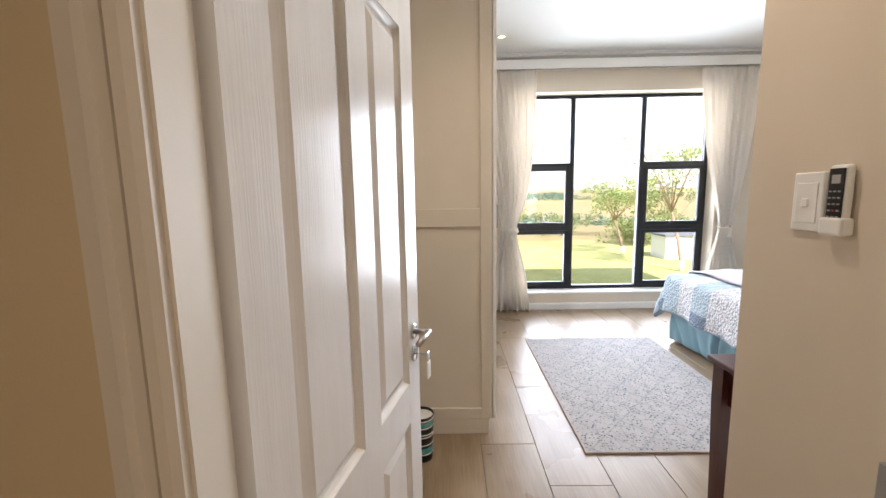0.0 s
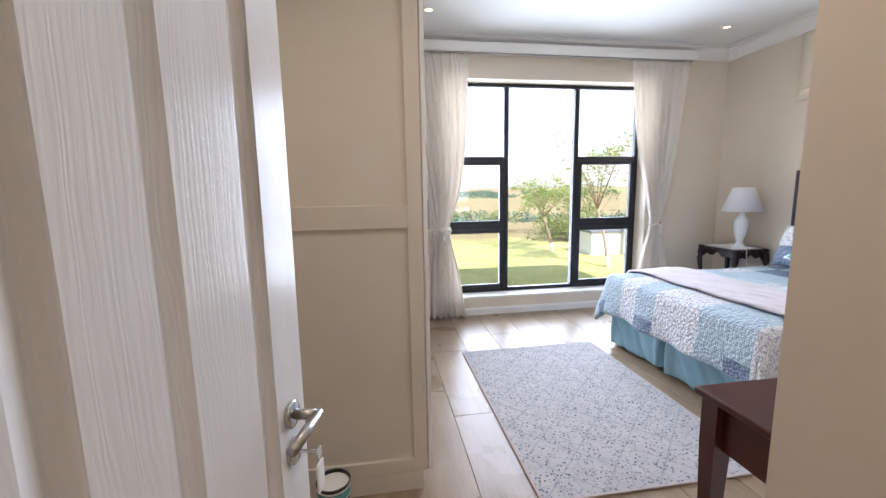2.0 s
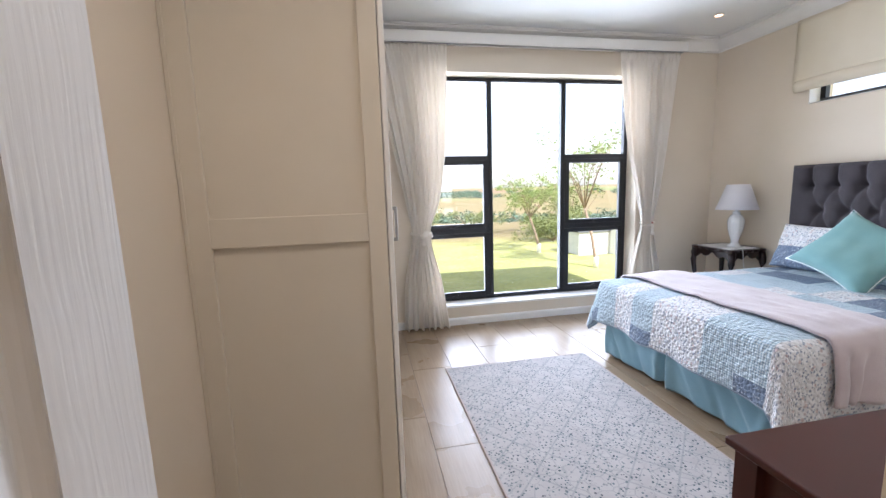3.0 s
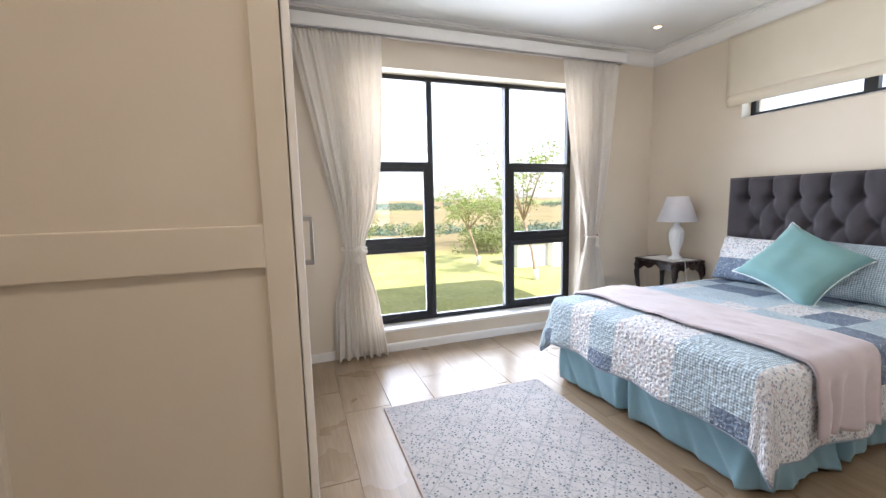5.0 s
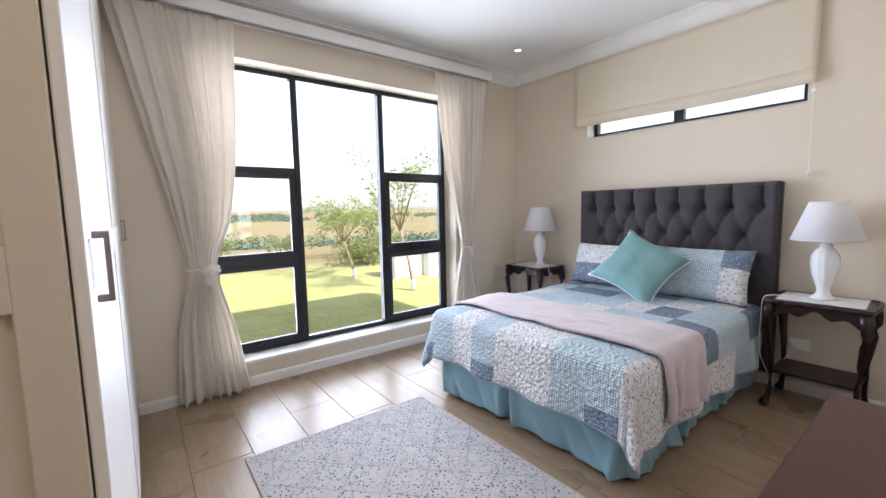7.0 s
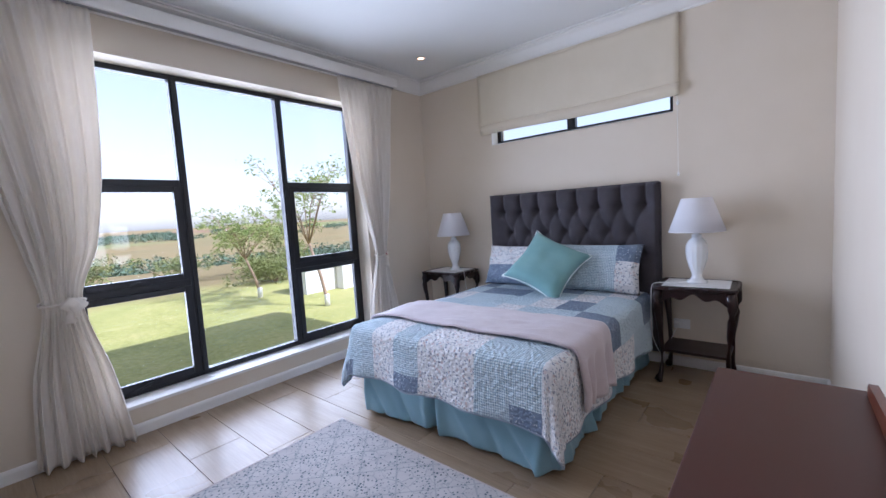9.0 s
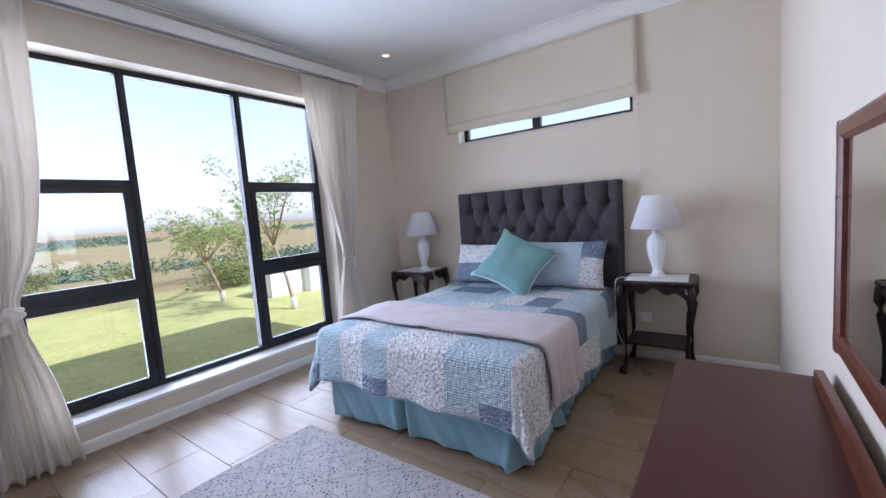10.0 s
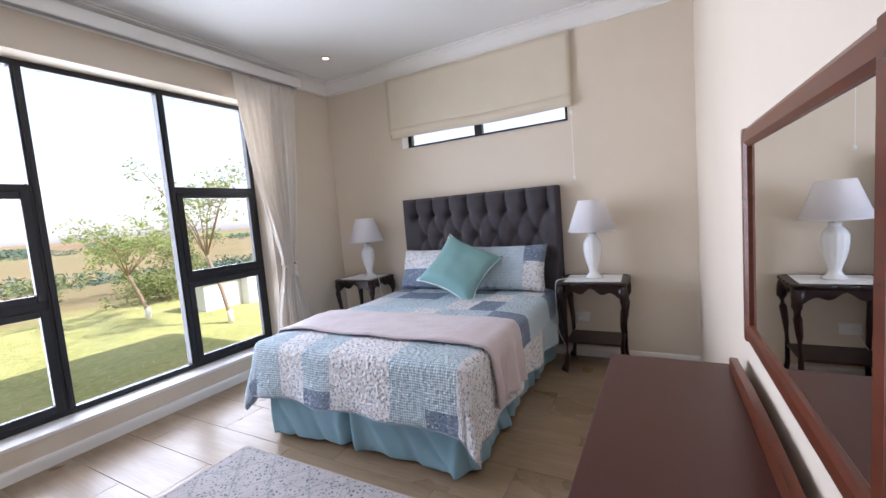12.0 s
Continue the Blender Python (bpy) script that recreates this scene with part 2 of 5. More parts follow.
M_CURTAIN = sheer_mat("cream_voile", "f2ebe0", "f7f1e8", 0.3)
M_SHADE = sheer_mat("white_lampshade_cloth", "f3f1f4", "f8f6f8", 0.35)
M_LEAF = sheer_mat("tree_leaf", "7f9450", "a3a865", 0.35)
M_BUSH = sheer_mat("bush_leaf", "6a7440", "8c8f55", 0.25)
M_FARBUSH = plain("far_bush", "4d6254", "647355", 0.95, 0.1, 2, 0.0)


def glass_mat():
    m = bpy.data.materials.new("window_glass")
    m.use_nodes = True
    nt = m.node_tree
    nt.nodes.remove(nt.nodes["Principled BSDF"])
    t = nt.nodes.new("ShaderNodeBsdfTransparent")
    g = nt.nodes.new("ShaderNodeBsdfGlossy")
    g.inputs["Roughness"].default_value = 0.01
    mx = nt.nodes.new("ShaderNodeMixShader")
    mx.inputs[0].default_value = 0.02
    nt.links.new(t.outputs[0], mx.inputs[1])
    nt.links.new(g.outputs[0], mx.inputs[2])
    nt.links.new(mx.outputs[0], nt.nodes["Material Output"].inputs[0])
    return m


M_GLASS = glass_mat()
M_MIRROR, _nt, _b = base_mat("mirror_silver", 0.01, 1.0)
_b.inputs["Base Color"].default_value = (0.9, 0.91, 0.9, 1)
M_LAMPGLOW, _nt, _b = base_mat("downlight_glow", 0.5)
_b.inputs["Emission Color"].default_value = (1.0, 0.55, 0.28, 1)
_b.inputs["Emission Strength"].default_value = 3.0


def ground_mat():
    m, nt, b = base_mat("grass_and_fields", 0.95)
    v = coords(nt)
    sx = nt.nodes.new("ShaderNodeSeparateXYZ")
    nt.links.new(v, sx.inputs[0])
    lawn = ramp(nt, noisy(nt, v, 1.1, 5), ((0.3, rgb("8e9044")), (0.5, rgb("aba755")), (0.7, rgb("c2b670"))))
    lawn = mix(nt, 0.5, lawn, ramp(nt, noisy(nt, v, 14, 6, 0.75), ((0.35, rgb("6d7a38")), (0.65, rgb("c4bc7a")))))
    field = node(nt, "ShaderNodeTexVoronoi", Scale=1.0)
    nt.links.new(coords(nt, (0.004, 0.009, 0)), field.inputs["Vector"])
    fcol = ramp(nt, field.outputs[1], ((0.0, rgb("8a7448")), (0.3, rgb("96794f")), (0.55, rgb("7d8446")), (0.75, rgb("8f6650")), (1.0, rgb("9c8757"))), 'CONSTANT')
    fcol = mix(nt, 0.4, fcol, ramp(nt, noisy(nt, v, 0.03, 5), ((0.3, rgb("66704a")), (0.7, rgb("9a8458")))))
    mr = nt.nodes.new("ShaderNodeMapRange")
    mr.inputs[1].default_value, mr.inputs[2].default_value = 13.5, 15.5
    wobble = nt.nodes.new("ShaderNodeMath")
    wobble.operation = 'MULTIPLY_ADD'
    nt.links.new(noisy(nt, v, 0.6, 3), wobble.inputs[0])
    wobble.inputs[1].default_value = 3.0
    nt.links.new(sx.outputs[1], wobble.inputs[2])
    nt.links.new(wobble.outputs[0], mr.inputs[0])
    nt.links.new(mix(nt, mr.outputs[0], lawn, fcol), b.inputs["Base Color"])
    bump(nt, b, noisy(nt, v, 40, 4), 0.6, 0.04)
    return m


M_GROUND = ground_mat()

# ---- building helpers ----
ORIGIN = {}


def thing(name, at=(0, 0, 0), label="", category="", group="", kind="", rz=0.0):
    ob = new(name)
    ob.matrix_world = pose(at[0], at[1], at[2], 0, 0, rz)
    ORIGIN[ob] = Vector(at)
    ob.empty_display_size = 0.1
    return tagged(ob, label, category, group, kind)


def part(name, bm, material, parent=None, label="", smooth=False, local=False, mats=None):
    """Links a bmesh as one mesh object, under a thing or a part where one is given."""
    if parent is not None and not local:
        bmesh.ops.translate(bm, vec=-ORIGIN[parent], verts=bm.verts)
    me = bpy.data.meshes.new(name)
    bm.to_mesh(me)
    bm.free()
    for m in (mats or [material]):
        me.materials.append(m)
    if smooth:
        me.polygons.foreach_set("use_smooth", [True] * len(me.polygons))
    ob = new(name, me)
    if parent is not None:
        ob.parent = parent
        ORIGIN[ob] = ORIGIN[parent]
    if label:
        ob["label"] = label
    return ob


def solo(name, bm, material, label, category="", group="", kind="", smooth=False, mats=None):
    return tagged(part(name, bm, material, None, "", smooth, False, mats), label, category, group, kind)


def box(x0, x1, y0, y1, z0, z1, bevel=0.0, seg=2, bm=None):
    own = bmesh.new()
    bmesh.ops.create_cube(own, size=1.0)
    for v in own.verts:
        v.co = Vector((x0 + (v.co.x + 0.5) * (x1 - x0), y0 + (v.co.y + 0.5) * (y1 - y0), z0 + (v.co.z + 0.5) * (z1 - z0)))
    if bevel:
        bmesh.ops.bevel(own, geom=own.edges[:], offset=bevel, segments=seg, profile=0.5, affect='EDGES')
    if bm is None:
        return own
    join(bm, own)
    return bm


def join(bm, other):
    me = bpy.data.meshes.new("scratch")
    other.to_mesh(me)
    other.free()
    bm.from_mesh(me)
    bpy.data.meshes.remove(me)
    return bm


def lathe(profile, seg=32, at=(0, 0, 0), bm=None):
    """Turned body: profile of (radius, height) from below upwards."""
    bm = bm or bmesh.new()
    rings = []
    for r, z in profile:
        rings.append([bm.verts.new((at[0] + r * math.cos(2 * math.pi * i / seg), at[1] + r * math.sin(2 * math.pi * i / seg), at[2] + z)) for i in range(seg)])
    for a, b in zip(rings, rings[1:]):
        for i in range(seg):
            bm.faces.new((a[i], a[(i + 1) % seg], b[(i + 1) % seg], b[i]))
    if profile[0][0] > 0.0005:
        bm.faces.new(rings[0][::-1])
    if profile[-1][0] > 0.0005:
        bm.faces.new(rings[-1])
    return bm


def tube(points, radii, seg=8, bm=None, square=False):
    """A bent rod along points, its radius given at each."""
    bm = bm or bmesh.new()
    pts = [Vector(p) for p in points]
    rings = []
    for i, p in enumerate(pts):
        d = (pts[min(i + 1, len(pts) - 1)] - pts[max(i - 1, 0)]).normalized()
        side = d.cross(Vector((0, 0, 1)))
        if side.length < 0.05:
            side = Vector((1, 0, 0))
        side.normalize()
        up = side.cross(d).normalized()
        r = radii[i] if hasattr(radii, "__len__") else radii
        off = math.pi / seg if square else 0
        rings.append([bm.verts.new(p + r * (math.cos(2 * math.pi * k / seg + off) * side + math.sin(2 * math.pi * k / seg + off) * up)) for k in range(seg)])
    for a, b in zip(rings, rings[1:]):
        for k in range(seg):
            bm.faces.new((a[k], a[(k + 1) % seg], b[(k + 1) % seg], b[k]))
    bm.faces.new(rings[0][::-1])
    bm.faces.new(rings[-1])
    bmesh.ops.recalc_face_normals(bm, faces=bm.faces[:])
    return bm


def prism(outline, axis, a, b, bm=None):
    """An outline of (u, v) drawn out along an axis from a to b. axis x: (y, z); y: (x, z); z: (x, y)."""
    bm = bm or bmesh.new()

    def at(u, v, w):
        return {"x": (w, u, v), "y": (u, w, v), "z": (u, v, w)}[axis]
    lo = [bm.verts.new(at(u, v, a)) for u, v in outline]
    hi = [bm.verts.new(at(u, v, b)) for u, v in outline]
    n = len(outline)
    for i in range(n):
        bm.faces.new((lo[i], lo[(i + 1) % n], hi[(i + 1) % n], hi[i]))
    bm.faces.new(lo[::-1])
    bm.faces.new(hi)
    bmesh.ops.recalc_face_normals(bm, faces=bm.faces[:])
    return bm


def sheet(f, nu, nv, uv=None):
    """A grid of nu by nv cells through f(u, v), u and v from 0 to 1."""
    bm = bmesh.new()
    vs = [[bm.verts.new(f(i / nu, j / nv)) for i in range(nu + 1)] for j in range(nv + 1)]
    lay = bm.loops.layers.uv.new("UVMap")
    for j in range(nv):
        for i in range(nu):
            fc = bm.faces.new((vs[j][i], vs[j][i + 1], vs[j + 1][i + 1], vs[j + 1][i]))
            for lp, (a, b) in zip(fc.loops, ((i, j), (i + 1, j), (i + 1, j + 1), (i, j + 1))):
                lp[lay].uv = uv(a / nu, b / nv) if uv else (a / nu, b / nv)
    return bm


def smoothstep(a, b, x):
    t = min(max((x - a) / (b - a), 0), 1)
    return t * t * (3 - 2 * t)


# ---- the room's shell ----
W, V, CEIL, LEFT, MIRRORWALL, PASSAGE = 4.32, 4.99, 2.95, -0.2, 1.35, 1.09
DOORWALL0, DOORWALL1 = 0.53, 0.66


def wall(name, pieces, label, material=M_WALL):
    bm = bmesh.new()
    for p in pieces:
        box(*p, bm=bm)
    return solo(name, bm, material, label, "wall", kind="structure")


WX0, WX1, WZ0, WZ1 = 0.97, 3.36, 0.21, 2.56
wall("wall_window", [(LEFT - 0.2, WX0, V, V + 0.28, -0.3, 3.1), (WX1, W + 0.26, V, V + 0.28, -0.3, 3.1), (WX0, WX1, V, V + 0.28, -0.3, WZ0), (WX0, WX1, V, V + 0.28, WZ1, 3.1)],
     "beige painted wall with a large window opening")
SY0, SY1, SZ0, SZ1 = 2.285, 4.0, 2.08, 2.72
wall("wall_headboard", [(W, W + 0.26, 1.1, SY0, -0.3, 3.1), (W, W + 0.26, SY1, V, -0.3, 3.1), (W, W + 0.26, SY0, SY1, -0.3, SZ0), (W, W + 0.26, SY0, SY1, SZ1, 3.1)],
     "beige painted wall behind the bed with a high slit window")
wall("wall_dresser", [(PASSAGE + 0.12, W, MIRRORWALL - 0.12, MIRRORWALL, -0.3, 3.1)], "pale painted wall behind the dresser and mirror")
wall("wall_passage", [(PASSAGE, PASSAGE + 0.12, DOORWALL1, MIRRORWALL, -0.3, 3.1)], "beige painted wall with the light switch")
wall("wall_wardrobe_side", [(LEFT - 0.15, LEFT, DOORWALL1, V, -0.3, 3.1)], "beige painted wall behind the wardrobe")
DX0, DX1, DZ = -0.052, 0.765, 2.05
wall("wall_doorway", [(-1.4, DX0 - 0.06, DOORWALL0, DOORWALL1, -0.3, 3.1), (DX1 + 0.06, 2.2, DOORWALL0, DOORWALL1, -0.3, 3.1), (DX0 - 0.06, DX1 + 0.06, DOORWALL0, DOORWALL1, DZ + 0.03, 3.1)],
     "warm beige painted wall with the doorway", M_CORR)
wall("wall_corridor", [(-1.52, -1.4, -1.6, DOORWALL1, -0.3, 3.1), (2.2, 2.32, -1.6, DOORWALL1, -0.3, 3.1), (-1.52, 2.32, -1.72, -1.6, -0.3, 3.1)], "warm beige painted corridor wall", M_CORR)
solo("ceiling", box(-1.52, W + 0.26, -1.72, V + 0.26, CEIL, CEIL + 0.12), M_CEIL, "smooth white painted ceiling", "ceiling", kind="structure")
solo("roof_eave", box(-2.5, 5.0, -2.5, 5.55, 3.1, 3.32, 0.02), M_WHITEOUT, "white plastered roof edge", "roof", kind="structure")

# cornice: a coved moulding along the walls
COVE = [(0, 0), (0.012, 0), (0.012, 0.015), (0.03, 0.03), (0.05, 0.055), (0.075, 0.085), (0.105, 0.103), (0.105, 0.118), (0.125, 0.118), (0.125, 0.13), (0, 0.13)]
zc = CEIL - 0.132
bm = prism([(V - a, zc + b) for a, b in COVE], "x", LEFT, W)
solo("cornice_window", bm, M_TRIM, "white coved cornice along the window wall", "cornice", kind="structure")
bm = prism([(W - a, zc + b) for a, b in COVE], "y", MIRRORWALL, V)
solo("cornice_headboard", bm, M_TRIM, "white coved cornice above the bed wall", "cornice", kind="structure")
bm = prism([(MIRRORWALL + a, zc + b) for a, b in COVE], "x", PASSAGE + 0.0, W)
solo("cornice_dresser", bm, M_TRIM, "white coved cornice above the dresser wall", "cornice", kind="structure")

# baseboards
SKIRT = [(0, 0), (0.016, 0), (0.016, 0.06), (0.012, 0.072), (0.006, 0.078), (0, 0.08)]
solo("baseboard_window", prism([(V - a, b) for a, b in SKIRT], "x", 0.482, W), M_TRIM, "white baseboard below the window", "baseboard", kind="structure")
solo("baseboard_headboard", prism([(W - a, b) for a, b in SKIRT], "y", MIRRORWALL, V - 0.016), M_TRIM, "white baseboard behind the bed", "baseboard", kind="structure")
solo("baseboard_dresser", prism([(MIRRORWALL + a, b) for a, b in SKIRT], "x", PASSAGE, W - 0.016), M_TRIM, "white baseboard behind the dresser", "baseboard", kind="structure")
solo("baseboard_passage", prism([(PASSAGE - a, b) for a, b in SKIRT], "y", DOORWALL1, MIRRORWALL + 0.016), M_TRIM, "white baseboard below the switch", "baseboard", kind="structure")

# window sill and reveal lining
solo("window_sill", box(WX0 + 0.002, WX1 - 0.002, V - 0.012, V + 0.18, WZ0 - 0.02, WZ0 + 0.004, 0.004), M_TRIM, "white plastered window sill", "sill", kind="structure")


# ---- windows ----
def pane(x0, x1, y, z0, z1, parent):
    ob = part("pane", box(x0, x1, y - 0.003, y + 0.003, z0, z1), M_GLASS, parent)
    ob.visible_shadow = False
    return ob


FY0, FY1 = V + 0.18, V + 0.24
win = thing("window_1", (1.9, FY0, WZ0), "large dark aluminium window with three bays and awning sashes", "window", kind="structure")
part("window_frame", box(WX0, WX1, FY0, FY1, WZ1 - 0.04, WZ1, 0.003), M_DARKALU, win)
part("window_frame", box(WX0, WX1, FY0, FY1, WZ0 + 0.004, WZ0 + 0.045, 0.003), M_DARKALU, win)
for xa in (WX0, WX1 - 0.045):
    part("window_frame", box(xa, xa + 0.045, FY0 + 0.002, FY1 - 0.002, WZ0 + 0.04, WZ1 - 0.04, 0.003), M_DARKALU, win)
MX = (1.725, 2.567)
for xm in MX:
    part("mullion", box(xm - 0.027, xm + 0.027, FY0 - 0.006, FY1, WZ0 + 0.04, WZ1 - 0.04, 0.003), M_DARKALU, win)
    part("mullion_cap", box(xm - 0.012, xm + 0.012, FY0 - 0.016, FY0 - 0.004, WZ0 + 0.04, WZ1 - 0.04, 0.003), M_DARKALU, win)
BAYS = ((WX0 + 0.045, MX[0] - 0.027), (MX[1] + 0.027, WX1 - 0.045))
TZ = (0.975, 1.745)
for xa, xb in BAYS:
    for z in TZ:
        part("transom", box(xa, xb, FY0, FY1, z - 0.025, z + 0.025, 0.003), M_DARKALU, win)
    pane(xa, xb, FY0 + 0.03, TZ[1] + 0.025, WZ1 - 0.04, win)
    for z0, z1 in ((WZ0 + 0.045, TZ[0] - 0.025), (TZ[0] + 0.025, TZ[1] - 0.025)):
        bm = box(xa, xa + 0.05, FY0 - 0.012, FY0 + 0.03, z0, z1, 0.004)
        box(xb - 0.05, xb, FY0 - 0.012, FY0 + 0.03, z0, z1, 0.004, bm=bm)
        box(xa + 0.05, xb - 0.05, FY0 - 0.011, FY0 + 0.029, z0, z0 + 0.05, 0.004, bm=bm)
        box(xa + 0.05, xb - 0.05, FY0 - 0.011, FY0 + 0.029, z1 - 0.045, z1, 0.004, bm=bm)
        sash = part("sash", bm, M_DARKALU, win)
        pane(xa + 0.05, xb - 0.05, FY0 + 0.01, z0 + 0.05, z1 - 0.045, sash)
        xm = (xa + xb) / 2
        bm = box(xm - 0.02, xm + 0.02, FY0 - 0.026, FY0 - 0.01, z0 + 0.012, z0 + 0.032, 0.003)
        tube([(xm - 0.01, FY0 - 0.028, z0 + 0.022), (xm - 0.05, FY0 - 0.034, z0 + 0.014), (xm - 0.1, FY0 - 0.036, z0 + 0.008)], [0.006, 0.006, 0.004], 6, bm)
        part("window_catch", bm, M_BLACKPL, sash)
pane(MX[0] + 0.027, MX[1] - 0.027, FY0 + 0.03, WZ0 + 0.045, WZ1 - 0.04, win)

slit = thing("window_2", (W + 0.13, 3.1, SZ0), "dark aluminium slit window high above the bed", "window", kind="structure")
SXA, SXB = W + 0.12, W + 0.17
part("window_frame", box(SXA, SXB, SY0, SY1, SZ0, SZ0 + 0.045, 0.003), M_DARKALU, slit)
part("window_frame", box(SXA, SXB, SY0, SY1, SZ1 - 0.045, SZ1, 0.003), M_DARKALU, slit)
for ya in (SY0, SY1 - 0.045):
    part("window_frame", box(SXA + 0.002, SXB - 0.002, ya, ya + 0.045, SZ0 + 0.04, SZ1 - 0.04, 0.003), M_DARKALU, slit)
part("mullion", box(SXA - 0.004, SXB, 3.13, 3.21, SZ0 + 0.04, SZ1 - 0.04, 0.003), M_DARKALU, slit)
for ya, yb in ((SY0 + 0.045, 3.13), (3.21, SY1 - 0.045)):
    g = part("pane", box(SXA + 0.02, SXA + 0.026, ya, yb, SZ0 + 0.045, SZ1 - 0.045), M_GLASS, slit)
    g.visible_shadow = False
solo("slit_reveal", box(W - 0.0, W + 0.118, SY0 + 0.001, SY1 - 0.001, SZ0 - 0.004, SZ0 + 0.003), M_TRIM, "white painted slit window sill", "sill", kind="structure")
solo("slit_reveal_side", box(W + 0.001, W + 0.118, SY1 - 0.004, SY1 + 0.003, SZ0 + 0.004, SZ1), M_TRIM, "white painted slit window reveal", "reveal", kind="structure")

# ---- doorway and open door ----
jamb = thing("door_frame", (DX0, DOORWALL0, 0), "cream painted wooden door frame", "door frame", kind="structure")
JM = M_WARD
REBATE = DOORWALL0 + 0.05
arch = [(0.0, 0.0), (0.0, -0.012), (0.006, -0.02), (0.016, -0.022), (0.024, -0.016), (0.027, -0.008), (0.046, -0.006), (0.05, -0.015), (0.068, -0.015), (0.072, -0.01), (0.072, 0.0)]
for s, xa in ((-1, DX0), (1, DX1)):
    # rebated jamb: the leaf shuts into the wider rear part
    part("jamb", prism([(xa, DOORWALL0), (xa, REBATE), (xa + s * 0.034, REBATE), (xa + s * 0.034, DOORWALL1), (xa + s * 0.06, DOORWALL1), (xa + s * 0.06, DOORWALL0)], "z", 0, DZ), JM, jamb)
    part("architrave", prism([(xa + s * (0.004 + a), DOORWALL0 + b) for a, b in arch], "z", 0, DZ + 0.07), JM, jamb)
    part("architrave", prism([(xa + s * (0.065 + a), DOORWALL1 - b) for a, b in arch], "z", 0, DZ + 0.07), JM, jamb)
part("head", box(DX0, DX1, DOORWALL0, DOORWALL1, DZ, DZ + 0.03), JM, jamb)
part("strike_plate", box(DX1 + 0.026, DX1 + 0.0345, DOORWALL1 - 0.06, DOORWALL1 + 0.004, 0.9, 1.06, 0.002), M_STEEL, jamb, "brushed steel strike plate")

HX, HY, LEAFW, LEAFH = -0.07, 0.678, 0.815, 2.03
door = thing("door_1", (HX, HY, 0), "open white wood-grained panel door with steel lever handle", "door", kind="structure", rz=77.6)


def leaf_panels():
    T = 0.04
    st = 0.108
    cols = ((st, 0.366), (0.468, 0.706))
    rows = ((0.22, 0.70), (0.83, 1.90))
    bm = bmesh.new()
    box(0, st, 0, T, 0.008, LEAFH, 0, 1, bm)
    box(0.706, LEAFW, 0, T, 0.008, LEAFH, 0, 1, bm)
    for z0, z1 in ((0.008, 0.22), (0.70, 0.83), (1.90, LEAFH)):
        box(st - 0.001, 0.707, 0.0002, T - 0.0002, z0, z1, 0, 1, bm)
    for z0, z1 in rows:
        box(cols[0][1], cols[1][0], 0.0003, T - 0.0003, z0 - 0.001, z1 + 0.001, 0, 1, bm)
    part("leaf", bm, M_DOOR, door, local=True)
    for xa, xb in cols:
        for z0, z1 in rows:
            b2 = bmesh.new()
            # moulded slope from the stile down to the groove, then the raised field
            for face, sgn in ((0.0, 1), (T, -1)):
                rings = []
                for inset, depth in ((-0.002, 0.0006), (0.004, 0.009), (0.012, 0.0165), (0.018, 0.0175), (0.022, 0.0165), (0.048, 0.004)):
                    y = face + sgn * depth
                    rings.append([b2.verts.new(p) for p in ((xa + inset, y, z0 + inset), (xb - inset, y, z0 + inset), (xb - inset, y, z1 - inset), (xa + inset, y, z1 - inset))])
                for a, b in zip(rings, rings[1:]):
                    for k in range(4):
                        b2.faces.new((a[k], a[(k + 1) % 4], b[(k + 1) % 4], b[k]))
                b2.faces.new(rings[-1])
            bmesh.ops.recalc_face_normals(b2, faces=b2.faces[:])
            part("panel", b2, M_DOOR, door, local=True)
    for sgn, y in ((-1, 0.0), (1, T)):
        def ydisc(cx, cz, r, d0, d1):
            b3 = lathe([(r, d0), (r, d1 - 0.002), (r - 0.003, d1)], 28)
            bmesh.ops.rotate(b3, cent=(0, 0, 0), matrix=Matrix.Rotation(radians(90 if sgn < 0 else -90), 3, 'X'), verts=b3.verts)
            bmesh.ops.translate(b3, vec=(cx, y, cz), verts=b3.verts)
            return b3
        hx = LEAFW - 0.062
        h = part("lever_handle", ydisc(hx, 0.99, 0.026, 0, 0.009), M_CHROME, door, "brushed steel lever handle on a round rose", True, True)
        yo = y + sgn * 0.052
        bl = tube([(hx, y + sgn * 0.006, 0.99), (hx, yo + sgn * 0.0, 0.99)], 0.010, 14)
        part("neck", bl, M_STEEL, h, "", True, True)
        part("lever", tube([(hx + 0.008, yo, 0.99), (hx - 0.112, yo, 0.99)], 0.0095, 14), M_STEEL, h, "", True, True)
        part("keyhole_rose", ydisc(hx, 0.915, 0.026, 0, 0.008), M_CHROME, door, "round steel keyhole rose", True, True)
    key = tube([(LEAFW - 0.062, -0.008, 0.915), (LEAFW - 0.062, -0.045, 0.915)], 0.003, 8)
    part("key", join(key, box(LEAFW - 0.072, LEAFW - 0.052, -0.052, -0.049, 0.9, 0.925, 0.001, 1)), M_CHROME, door, "steel key with a white tag", False, True)
    tag = box(LEAFW - 0.077, LEAFW - 0.047, -0.054, -0.048, 0.835, 0.893, 0.0028, 2)
    part("key_tag", tag, M_PLASTIC, door, "white plastic key tag", False, True)
    for z in (0.25, 1.05, 1.8):
        part("hinge", tube([(-0.004, 0.044, z - 0.05), (-0.004, 0.044, z + 0.05)], 0.006, 10), M_STEEL, door, "steel butt hinge", True, True)


leaf_panels()

